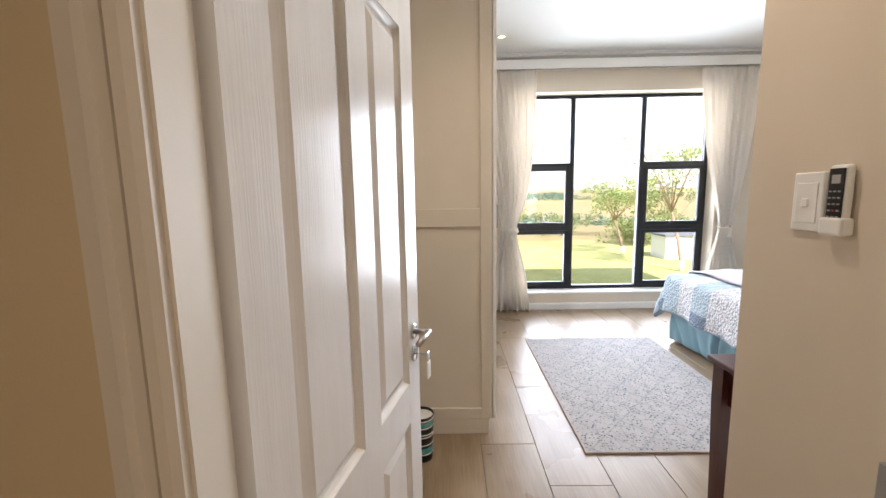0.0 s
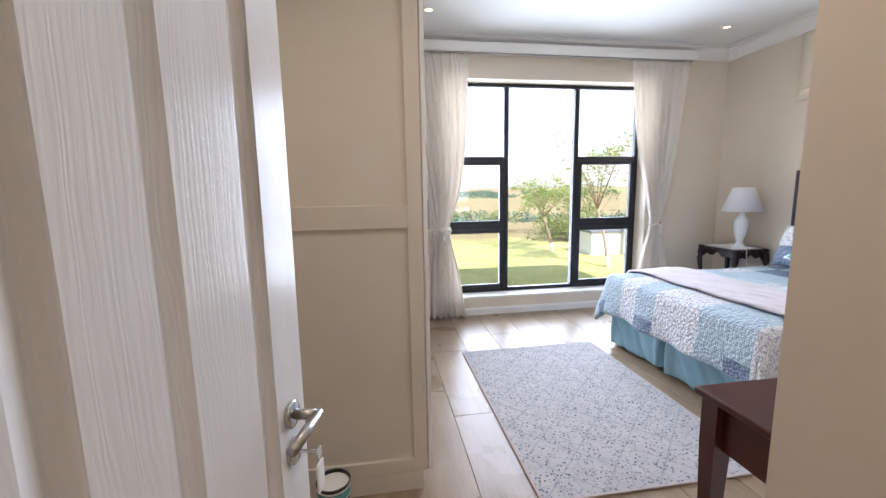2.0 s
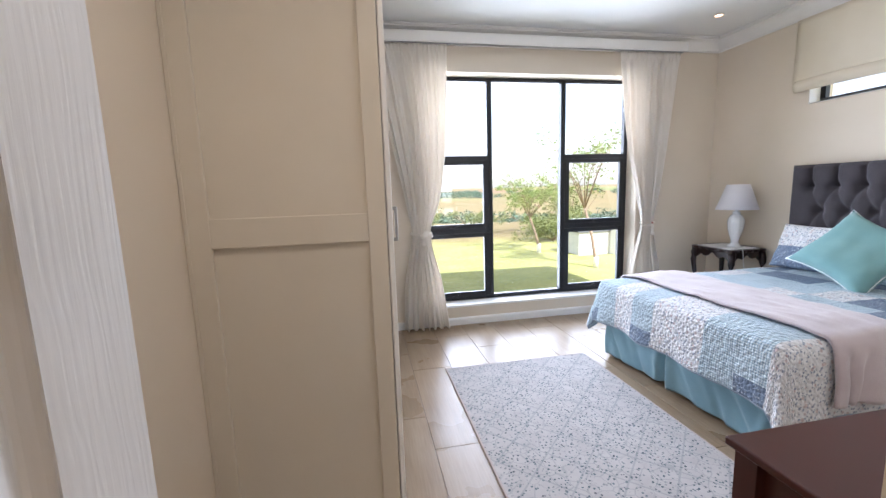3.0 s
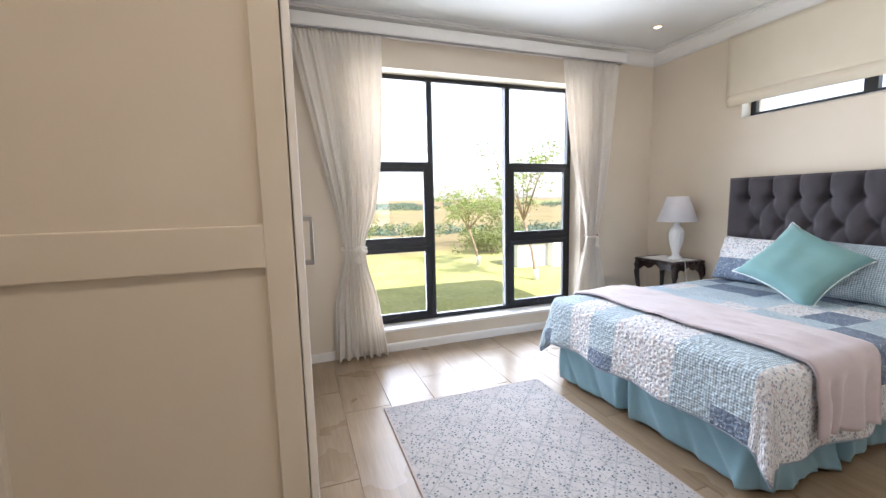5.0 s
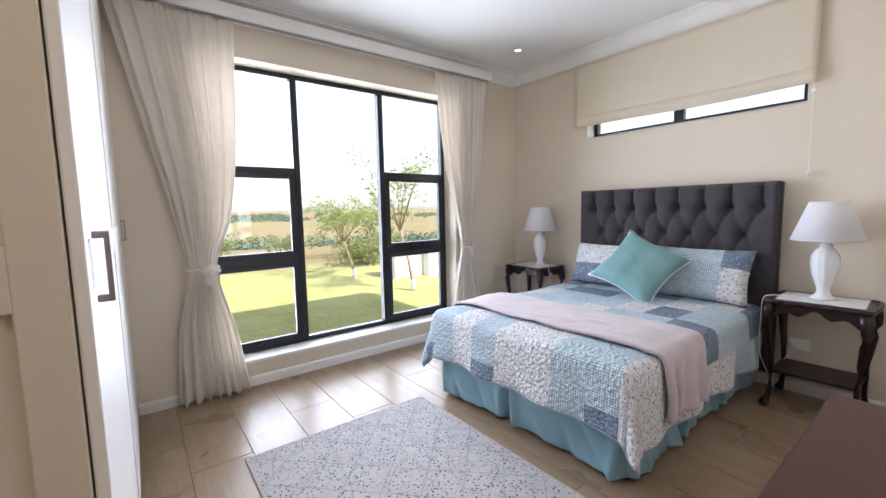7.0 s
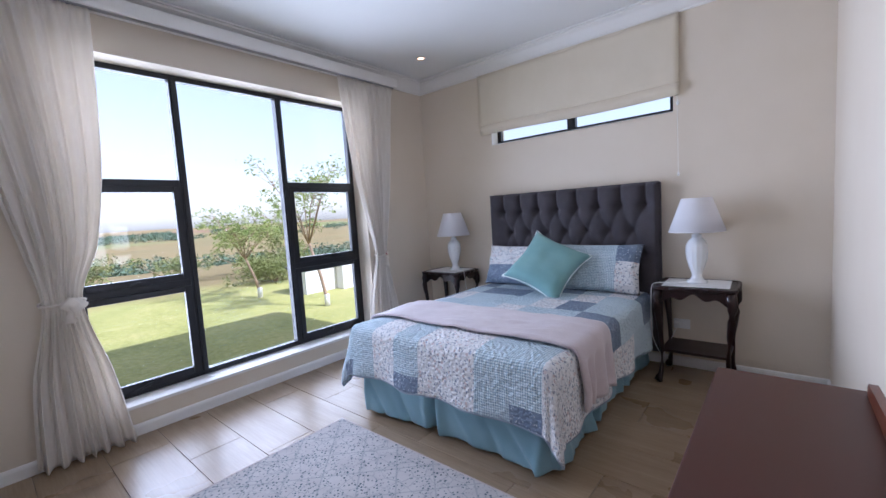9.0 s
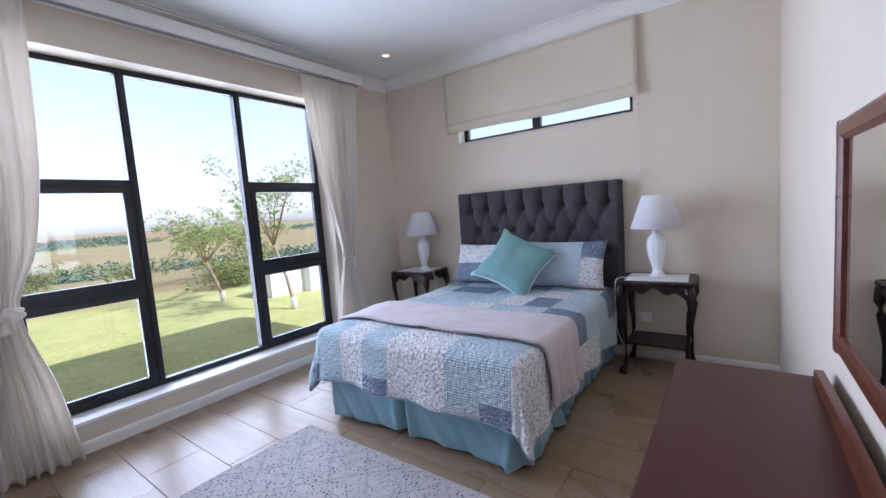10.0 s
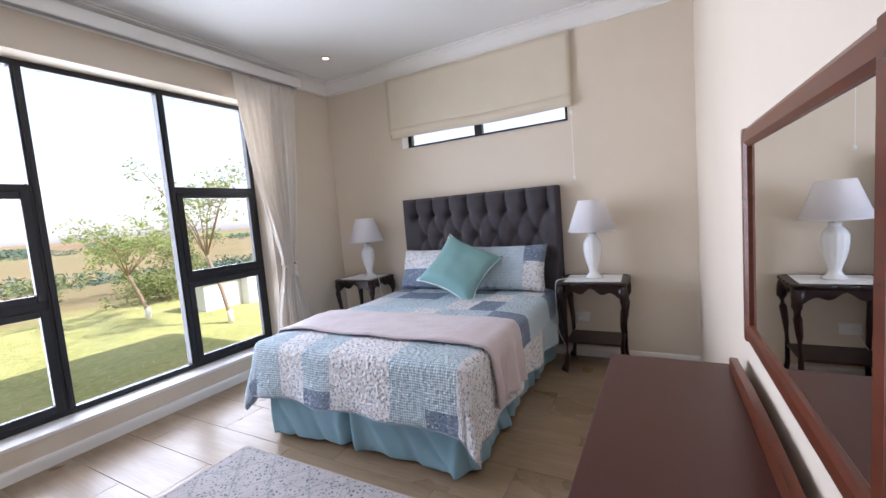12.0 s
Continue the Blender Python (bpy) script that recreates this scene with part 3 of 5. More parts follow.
# ---- wardrobe ----
WY0, WY1, WXF = 2.40, 4.985, 0.457
ward = thing("wardrobe", (0.1, 3.6, 0), "tall off-white built-in wardrobe with shaker panels", "wardrobe")
part("plinth", box(LEFT + 0.002, WXF - 0.02, WY0 + 0.004, WY1, 0, 0.095, 0.002), M_WARD, ward)
part("carcass", box(LEFT + 0.002, WXF - 0.001, WY0 + 0.022, WY1, 0.097, CEIL - 0.004, 0.0), M_WARD, ward)


def shaker(u0, u1, z0, z1, splits, stile, put):
    """Frame boards round recessed panels; put(u0, u1, d0, d1, z0, z1) places a board of depth d0..d1."""
    bm = bmesh.new()
    put(bm, u0, u0 + stile, 0, 0.02, z0, z1)
    put(bm, u1 - stile, u1, 0, 0.02, z0, z1)
    levels = [(z0, z0 + stile)] + [(a, b) for a, b in splits] + [(z1 - stile, z1)]
    for a, b in levels:
        put(bm, u0 + stile - 0.001, u1 - stile + 0.001, 0.0003, 0.0197, a, b)
    return bm, [(levels[i][1], levels[i + 1][0]) for i in range(len(levels) - 1)]


def put_end(bm, u0, u1, d0, d1, z0, z1):
    box(u0, u1, WY0 + d0, WY0 + d1, z0, z1, 0.003, 2, bm)


bm, gaps = shaker(LEFT + 0.012, WXF, 0.097, CEIL - 0.006, ((1.245, 1.345),), 0.066, put_end)
part("end_frame", bm, M_WARD, ward)
for a, b in gaps:
    part("end_panel", box(LEFT + 0.07, WXF - 0.06, WY0 + 0.015, WY0 + 0.0215, a - 0.004, b + 0.004), M_WARD, ward)
part("scribe", box(LEFT + 0.001, LEFT + 0.014, WY0 - 0.003, WY0 + 0.02, 0.0, CEIL - 0.006, 0.002), M_WARD, ward)
NDOOR = 2
for i in range(NDOOR):
    ya = WY0 + 0.002 + i * (WY1 - WY0) / NDOOR + 0.002
    yb = WY0 + 0.002 + (i + 1) * (WY1 - WY0) / NDOOR - 0.002

    z0, z1, xd = 0.1, CEIL - 0.01, WXF + 0.003
    dr = part("door", box(xd, xd + 0.016, ya + 0.004, yb - 0.004, z0 + 0.004, z1 - 0.004), M_TRIM, ward, "white shaker wardrobe door")
    for u in (ya, yb - 0.066):
        part("stile", box(xd + 0.001, xd + 0.02, u, u + 0.066, z0, z1, 0.003), M_TRIM, dr)
    for a, b in ((z0, z0 + 0.066), (1.245, 1.345), (z1 - 0.066, z1)):
        part("rail", box(xd + 0.001, xd + 0.0197, ya + 0.065, yb - 0.065, a, b, 0.003), M_TRIM, dr)
    hy = ya + 0.14 if i == 0 else yb - 0.06
    x0 = WXF + 0.023
    hb = box(x0 + 0.0, x0 + 0.022, hy - 0.006, hy + 0.006, 1.225, 1.239, 0.002)
    box(x0 + 0.0, x0 + 0.022, hy - 0.006, hy + 0.006, 1.346, 1.36, 0.002, bm=hb)
    box(x0 + 0.017, x0 + 0.027, hy - 0.006, hy + 0.006, 1.225, 1.36, 0.002, bm=hb)
    part("handle", hb, M_STEEL, dr, "square steel bow handle")

# ---- waste bin ----
binn = thing("waste_bin", (0.05, 2.2, 0), "small black bin with white and teal striped bands", "bin")
part("body", lathe([(0.058, 0.0), (0.066, 0.25), (0.069, 0.253), (0.066, 0.256), (0.063, 0.25), (0.055, 0.008), (0.0, 0.006)], 40, (0.05, 2.2, 0)), M_BLACKPL, binn, smooth=True)
M_TEAL = plain("teal_print", "3c8f93", "78b9b6", 0.5, 30, 200, 0.0)
for z0, z1, m in ((0.232, 0.24, M_PLASTIC), (0.2, 0.228, M_TEAL), (0.192, 0.198, M_PLASTIC), (0.155, 0.161, M_PLASTIC), (0.14, 0.146, M_PLASTIC), (0.095, 0.101, M_PLASTIC), (0.05, 0.08, M_TEAL), (0.04, 0.046, M_PLASTIC)):
    ra, rb = 0.0588 + 0.032 * z0, 0.0588 + 0.032 * z1
    part("band", lathe([(ra - 0.003, z0), (ra, z0), (rb, z1), (rb - 0.003, z1)], 40, (0.05, 2.2, 0)), m, binn, smooth=False)

# ---- rug ----
RX0, RX1, RY0, RY1 = 0.945, 2.15, 2.20, 3.95
rug = thing("area_rug", ((RX0 + RX1) / 2, (RY0 + RY1) / 2, 0.002), "pale grey rug printed with sprigs and a faint lattice", "rug")
part("woven_field", sheet(lambda u, v: (RX0 + 0.008 + u * (RX1 - RX0 - 0.016), RY0 + 0.008 + v * (RY1 - RY0 - 0.016), 0.0115 + 0.0012 * noise.noise((u * 9, v * 13, 0))), 30, 40), M_RUG, rug, smooth=True)
bm = bmesh.new()
for a in (box(RX0, RX1, RY0, RY0 + 0.012, 0.002, 0.0125, 0.003), box(RX0, RX1, RY1 - 0.012, RY1, 0.002, 0.0125, 0.003), box(RX0, RX0 + 0.012, RY0, RY1, 0.0022, 0.0123, 0.003), box(RX1 - 0.012, RX1, RY0, RY1, 0.0022, 0.0123, 0.003)):
    join(bm, a)
part("bound_edge", bm, plain("rug_edge", "b5a7a2", "c2b5b0", 0.95, 20, 300, 0.3), rug, "pinkish grey bound edge")

# ---- bed ----
BX0, BX1, BY0, BY1, BTOP = 2.33, 4.185, 2.475, 3.925, 0.645
bed = thing("bed", ((BX0 + BX1) / 2, (BY0 + BY1) / 2, 0), "double bed base and mattress with a blue valance", "bed")
part("base", box(BX0 + 0.11, BX1, BY0 + 0.09, BY1 - 0.05, 0.04, 0.36, 0.02), M_CHARCOAL, bed)
part("mattress", box(BX0 + 0.01, BX1, BY0 + 0.01, BY1 - 0.01, 0.362, BTOP - 0.02, 0.05, 4), M_TRIM, bed, smooth=True)
for fx in (BX0 + 0.1, BX1 - 0.1):
    for fy in (BY0 + 0.12, BY1 - 0.12):
        part("leg", lathe([(0.025, 0), (0.03, 0.04)], 16, (fx, fy, 0)), M_BLACKPL, bed)


def valance(name, p0, p1, out, pleats, seed):
    """Hanging gathered cloth from p0 to p1, with box pleats at the given fractions."""
    p0, p1, out = Vector(p0), Vector(p1), Vector(out)
    L = (p1 - p0).length

    def f(u, v):
        drop = 1 - v
        soft = drop ** 1.3
        off = 0.012 * drop + 0.05 * soft * (noise.noise((u * L * 2.6, v * 0.8, seed)) + 0.5 * noise.noise((u * L * 7 + v * 1.5, v, seed + 4)))
        crease = abs(noise.noise((u * L * 4.5 + v * 0.9, v * 0.5, seed + 9)))
        off -= 0.02 * (1 - smoothstep(0, 0.16, crease)) * drop
        for c in pleats:
            d = (u - c) * L
            off -= 0.085 * math.exp(-(d / (0.012 + 0.022 * drop)) ** 2) * (0.3 + 0.7 * drop)
            off += 0.03 * drop * math.exp(-((abs(d) - 0.055) / 0.035) ** 2)
        z = 0.022 + 0.35 * v + 0.016 * drop * (0.5 + noise.noise((u * L * 3, 7, seed)))
        q = p0.lerp(p1, u) + out * off
        return (q.x, q.y, z)
    ob = part(name, sheet(f, int(L * 130), 22), M_SKIRT, bed, "dusty blue cotton valance", True)
    sm = ob.modifiers.new("thick", 'SOLIDIFY')
    sm.thickness = 0.003
    return ob


valance("valance", (BX0, BY1, 0), (BX0 + 0.05, BY0 + 0.02, 0), (-1, 0, 0), (0.0, 0.455, 1.0), 3)
valance("valance", (BX0 + 0.05, BY0 + 0.02, 0), (BX1, BY0 + 0.02, 0), (0, -1, 0), (0.0, 0.33, 0.66), 5)
valance("valance", (BX1, BY1, 0), (BX0, BY1, 0), (0, 1, 0), (0.33, 0.66, 1.0), 8)

# quilt: cloth coordinates s across the bed, t from the headboard to the foot
QS0, QS1 = BY0 - 0.42, BY1 + 0.40
QT1 = 0.36


def quilt_point(s, x, lift=0.0, wave=1.0):
    """Where the cloth point that would lie at (x, s) on an endless flat top comes to hang."""
    a = max(BX0 - x, 0)
    b = max(BY0 - s, 0) if s < BY0 else max(s - BY1, 0)
    sgn = -1 if s < BY0 else 1
    d = (a ** 2.25 + b ** 2.25) ** (1 / 2.25)
    d = min(d, 0.41) + 0.55 * max(d - 0.41, 0)
    px, py = max(x, BX0), min(max(s, BY0), BY1)
    puff = 0.006 * noise.noise((px * 4, py * 4, 2)) + 0.004 * noise.noise((px * 11, py * 11, 5))
    if d < 1e-6:
        edge = min(px - BX0, py - BY0, BY1 - py)
        return Vector((px, py, BTOP + puff + lift - 0.012 * (1 - smoothstep(0, 0.12, edge))))
    R = 0.05
    ang = min(d / R, math.pi / 2)
    outw = R * math.sin(ang)
    down = R * (1 - math.cos(ang)) + max(d - R * math.pi / 2, 0)
    th = math.atan2(b, a)
    c45 = math.sin(2 * th) ** 2
    along = (py if b < a else px)
    fall = max(d - 0.06, 0)
    outw += wave * (fall * 0.06 + 0.014 * fall / 0.35 * math.sin(along * 13 + 1.2) * (1 - c45) + c45 * fall * (0.13 + 0.05 * math.sin(th * 10)) + 0.02 * noise.noise((along * 4, d * 5, 1)) * fall / 0.3)
    ux, uy = -math.cos(th), sgn * math.sin(th)
    z = BTOP - 0.012 - down
    return Vector((px + ux * (outw + lift), py + uy * (outw + lift), z + puff + lift * math.cos(ang)))


def quilt():
    cols, rows = 11, 8
    # patch kinds from one side of the bed to the other, rows from the headboard to the hem
    kinds = ["01200220120", "30022001330", "02130312031", "31003100221", "10310213001", "30010110011", "30010110011", "32012110211"]
    nu, nv = 108, 104
    xa, xb = BX1 - 0.06, BX0 - QT1

    def f(u, v):
        s, x = QS1 + (QS0 - QS1) * u, xa + (xb - xa) * v
        return quilt_point(s, x)
    bm = sheet(f, nu, nv, lambda u, v: (u * (QS1 - QS0), v * (xa - xb)))
    bm.faces.ensure_lookup_table()
    edges = [0.0, 0.14, 0.26, 0.39, 0.52, 0.66, 0.83, 0.955, 1.0]
    for j in range(nv):
        v = (j + 0.5) / nv
        r = next(k for k in range(rows) if v < edges[k + 1])
        for i in range(nu):
            c = int((i + 0.5) / nu * cols)
            k = int(kinds[r][c])
            bm.faces[j * nu + i].material_index = k
    q = thing("quilt", (3.2, 3.2, BTOP), "patchwork quilt in pale aqua, white floral and slate blue", "quilt")
    ob = part("patchwork", bm, None, q, "", True, mats=[M_Q_AQUA, M_Q_FLORAL, M_Q_SLATE, M_Q_PALE])
    hem = [f(0, k / 60) for k in range(61)] + [f(k / 60, 1) for k in range(1, 61)] + [f(1, 1 - k / 60) for k in range(1, 61)]
    part("binding", tube(hem, 0.008, 6), M_Q_BIND, q, "slate blue bound hem", True)
    sm = ob.modifiers.new("thick", 'SOLIDIFY')
    sm.thickness, sm.offset = 0.012, 0
    return ob


quilt()


def throw():
    def f(u, v):
        s = BY1 + 0.16 + (BY0 - 0.34 - BY1 - 0.16) * u
        x = 2.50 + 0.50 * v + 0.03 * u + 0.012 * math.sin(u * 9) * (1 - v)
        hang = max(BY0 - s, 0)
        x += hang * 0.10 * math.sin(v * 9 + 0.5) - hang * 0.25 * v
        p = quilt_point(s, x, 0.022, 1.25)
        ruck = noise.noise((u * 8, v * 4, 9))
        p.z += 0.008 * ruck + 0.012 * max(0, noise.noise((u * 14, v * 9, 4))) * (1 if 0.35 < u < 0.75 else 0.3)
        if hang > 0.08:
            p.y -= 0.016 * math.sin(v * 22) * min(hang * 5, 1)
        return p
    ob = solo("throw_blanket", sheet(f, 96, 36), M_THROW, "mauve grey fleece throw folded across the bed", "blanket", smooth=True)
    sm = ob.modifiers.new("thick", 'SOLIDIFY')
    sm.thickness, sm.offset = 0.014, 1


throw()


def cushion_mesh(w, h, d, mats=None, corners=0.12, kinds=None, wob=0.01, seed=0, n=28):
    """A stuffed cushion in its own plane: w along x, h along z, d thick along y."""
    bm = bmesh.new()
    lay = bm.loops.layers.uv.new("UVMap")
    grids = []
    for sgn in (-1, 1):
        g = []
        for j in range(n + 1):
            row = []
            for i in range(n + 1):
                a, b = 2 * i / n - 1, 2 * j / n - 1
                pull_a = 1 - corners * (1 - a * a) * 0 - 0.07 * (1 - abs(a)) * 0
                ex = a * (1 - corners * 0.5 * (1 - b * b) * abs(a) ** 4)
                ez = b * (1 - corners * 0.5 * (1 - a * a) * abs(b) ** 4)
                t = max((1 - a ** 4) * (1 - b ** 4), 0) ** 0.5
                t += wob / d * 2 * noise.noise((a * 2.5, b * 2.5, seed + sgn)) * min(1, 3 * t)
                row.append(bm.verts.new((ex * w / 2 * pull_a, sgn * d / 2 * t, ez * h / 2)))
            g.append(row)
        grids.append(g)
        for j in range(n):
            for i in range(n):
                q = (g[j][i], g[j][i + 1], g[j + 1][i + 1], g[j + 1][i])
                fc = bm.faces.new(q if sgn < 0 else q[::-1])
                idx = [(i, j), (i + 1, j), (i + 1, j + 1), (i, j + 1)]
                for lp, (p, r) in zip(fc.loops, idx if sgn < 0 else idx[::-1]):
                    lp[lay].uv = (p / n * w, r / n * h)
                if kinds:
                    fc.material_index = kinds((i + 0.5) / n, (j + 0.5) / n)
    bmesh.ops.remove_doubles(bm, verts=bm.verts, dist=0.0004)
    return bm


def placed(ob, at, rx, ry, rz):
    ob.matrix_world = pose(*at, rx, ry, rz)
    return ob


# pillows lean on the headboard; their fronts face the foot of the bed
bm = cushion_mesh(0.70, 0.40, 0.15, kinds=lambda a, b: 2 if b < 0.45 else 1, wob=0.012, seed=2)
p = solo("pillow", bm, None, "pillow in a floral and slate patchwork sham against the headboard", "pillow", "pillows on the bed", smooth=True, mats=[M_Q_AQUA, M_Q_FLORAL, M_Q_SLATE])
placed(p, (4.03, 3.58, 0.84), -22, 0, -90)
bm = cushion_mesh(0.74, 0.42, 0.15, kinds=lambda a, b: (2 if b > 0.62 else 1) if a > 0.74 else 0, wob=0.012, seed=6)
p = solo("pillow", bm, None, "pillow in an aqua checked sham with floral end", "pillow", "pillows on the bed", smooth=True, mats=[M_Q_AQUA, M_Q_FLORAL, M_Q_SLATE])
placed(p, (4.03, 2.835, 0.845), -22, 0, -90)
cu = solo("cushion", cushion_mesh(0.55, 0.55, 0.2, corners=0.36, wob=0.012, seed=11), M_CUSHION, "aqua cotton scatter cushion standing on its corner", "cushion", smooth=True)
placed(cu, (3.79, 3.17, 0.88), -43, 24, -90)
ring = []
for k in range(0, 97):
    q = (k / 96) * 4
    e, r = int(q) % 4, q - int(q)
    a, b = [(-1 + 2 * r, -1), (1, -1 + 2 * r), (1 - 2 * r, 1), (-1, 1 - 2 * r)][e]
    cor = 0.36
    ring.append((a * (1 - cor * 0.5 * (1 - b * b) * abs(a) ** 4) * 0.277, 0.0015 * (-1) ** k, b * (1 - cor * 0.5 * (1 - a * a) * abs(b) ** 4) * 0.277))
pp = part("piping", tube(ring, 0.0045, 6), M_PIPING, None, "white fringe piping", True)
pp.parent = cu

# ---- headboard ----
HY0, HY1, HZ1, HXF = 2.375, 3.985, 1.54, 4.2


def headboard():
    hb = thing("headboard", (4.26, 3.18, 0.0), "charcoal linen deep-buttoned upholstered headboard", "headboard")
    pitch, dz, ztop = (HY1 - HY0 - 0.14) / 7.6, 0.195, 1.345
    y0 = HY0 + 0.105
    rows = []
    for r in range(4):
        z = ztop - r * dz
        rows.append([(y0 + (k + (0.5 if r % 2 else 0)) * pitch, z) for k in range(8 if r % 2 == 0 else 7)])
    creases = []
    for (ya, za) in rows[0]:
        creases.append((ya, za, ya, HZ1 + 0.02))
    for ra, rb in zip(rows, rows[1:]):
        for (ya, za) in ra:
            for (yb, zb) in rb:
                if abs(ya - yb) < pitch * 0.6:
                    creases.append((ya, za, yb, zb))
    buttons = [q for r in rows for q in r]
    ca = np.array(creases)
    bt = np.array(buttons)

    def depth(y, z):
        dx, dzz = ca[:, 2] - ca[:, 0], ca[:, 3] - ca[:, 1]
        t = np.clip(((y - ca[:, 0]) * dx + (z - ca[:, 1]) * dzz) / (dx * dx + dzz * dzz), 0, 1)
        d = np.hypot(y - ca[:, 0] - t * dx, z - ca[:, 1] - t * dzz).min()
        b = np.hypot(y - bt[:, 0], z - bt[:, 1]).min()
        e = min(y - HY0, HY1 - y, HZ1 - z)
        up = np.abs(y - bt[:8, 0]).min() if z > ztop else 1.0
        return 0.022 * (1 - math.exp(-d / 0.03)) + 0.030 * (1 - math.exp(-(up / 0.022))) + 0.045 * (1 - math.exp(-(b / 0.045) ** 2)) - 0.03 * (1 - smoothstep(0, 0.035, e)) ** 2

    def f(u, v):
        y, z = HY1 + (HY0 - HY1) * u, 0.30 + (HZ1 - 0.30) * v
        return (HXF + 0.075 - depth(y, z), y, z)
    bm = sheet(f, 220, 150)
    part("upholstery", bm, M_CHARCOAL, hb, "", True)
    part("back", box(HXF + 0.07, 4.315, HY0 + 0.001, HY1 - 0.001, 0.10, HZ1 - 0.002, 0.012), M_CHARCOAL, hb)
    for (y, z) in buttons:
        b = lathe([(0.013, 0.0), (0.012, 0.005), (0.006, 0.008), (0.0, 0.0085)], 12)
        bmesh.ops.rotate(b, cent=(0, 0, 0), matrix=Matrix.Rotation(radians(-90), 3, 'Y'), verts=b.verts)
        bmesh.ops.translate(b, vec=(HXF + 0.074, y, z), verts=b.verts)
        part("button", b, M_CHARCOAL, hb, "", True)
    for y in (HY0 + 0.2, HY1 - 0.2):
        part("leg", box(4.27, 4.3, y - 0.03, y + 0.03, 0, 0.11, 0.003), M_BLACKPL, hb)


headboard()


# ---- nightstands, lamps, doilies ----
def nightstand(label):
    """Side table with a scalloped top, cabriole legs and a low shelf; local x to the wall, y across."""
    t = thing("nightstand", (0, 0, 0), label, "nightstand", "nightstands beside the bed")
    D, Wd, Ht = 0.43, 0.53, 0.745
    outl = []
    for k in range(160):
        q = k / 160 * 4
        e, r = int(q), q - int(q)
        a, b = [(-1 + 2 * r, -1), (1, -1 + 2 * r), (1 - 2 * r, 1), (-1, 1 - 2 * r)][e]
        sc = 0.010 * abs(math.sin(r * math.pi * 5)) + 0.012 * math.sin(r * math.pi)
        nx, ny = [(0, -1), (1, 0), (0, 1), (-1, 0)][e]
        outl.append((a * (D / 2 - 0.014) + nx * sc, b * (Wd / 2 - 0.014) + ny * sc))
    bm = bmesh.new()
    rings = []
    for k, z in ((0.975, Ht - 0.026), (1.0, Ht - 0.02), (1.0, Ht - 0.008), (0.985, Ht), (0.93, Ht), (0.915, Ht - 0.006)):
        rings.append([bm.verts.new((x * k, y * k, z)) for x, y in outl])
    n = len(outl)
    for a, b in zip(rings, rings[1:]):
        for i in range(n):
            bm.faces.new((a[i], a[(i + 1) % n], b[(i + 1) % n], b[i]))
    bm.faces.new(rings[0][::-1])
    bm.faces.new(rings[-1])
    part("tabletop", bm, M_DARKWOOD, t, "", False, True)

    def apron(length, axis, fixed):
        pts = [(-length / 2, 0.72)]
        for k in range(33):
            u = k / 32
            pts.append((-length / 2 + u * length, 0.665 - 0.03 * abs(math.cos(u * math.pi * 3)) ** 2 + 0.03 * math.exp(-((u - 0.5) / 0.2) ** 2) - 0.02 * (abs(u - 0.5) * 2) ** 4))
        pts.append((length / 2, 0.72))
        return prism(pts, axis, fixed - 0.01, fixed + 0.01)
    for sx in (-1, 1):
        part("apron", apron(Wd - 0.1, "x", sx * (D / 2 - 0.04)), M_DARKWOOD, t, "", False, True)
    for sy in (-1, 1):
        part("apron", apron(D - 0.1, "y", sy * (Wd / 2 - 0.04)), M_DARKWOOD, t, "", False, True)
    for sx in (-1, 1):
        for sy in (-1, 1):
            path, rad = [], []
            for z, o, r in ((0.0, 0.006, 0.026), (0.015, 0.008, 0.030), (0.035, 0.004, 0.026), (0.06, -0.006, 0.018), (0.12, -0.014, 0.015), (0.25, -0.014, 0.016), (0.4, -0.006, 0.019), (0.52, 0.006, 0.024), (0.6, 0.012, 0.030), (0.66, 0.008, 0.034), (0.719, -0.002, 0.034)):
                k = 1
                path.append((sx * (D / 2 - 0.042 + o * k), sy * (Wd / 2 - 0.042 + o * k), z))
                rad.append(r)
            part("leg", tube(path, rad, 10), M_DARKWOOD, t, "", True, True)
    part("shelf", box(-D / 2 + 0.05, D / 2 - 0.05, -Wd / 2 + 0.05, Wd / 2 - 0.05, 0.235, 0.255, 0.005), M_DARKWOOD, t, "", False, True)
    return t


NS = ((4.085, 2.10), (4.085, 4.49))
n1 = nightstand("dark rosewood side table with cabriole legs, in the wall corner")
n1.matrix_world = pose(NS[0][0], NS[0][1], 0)
n2 = copy_thing(n1, pose(NS[1][0], NS[1][1], 0))
n2["label"] = "dark rosewood side table with cabriole legs, between bed and window"


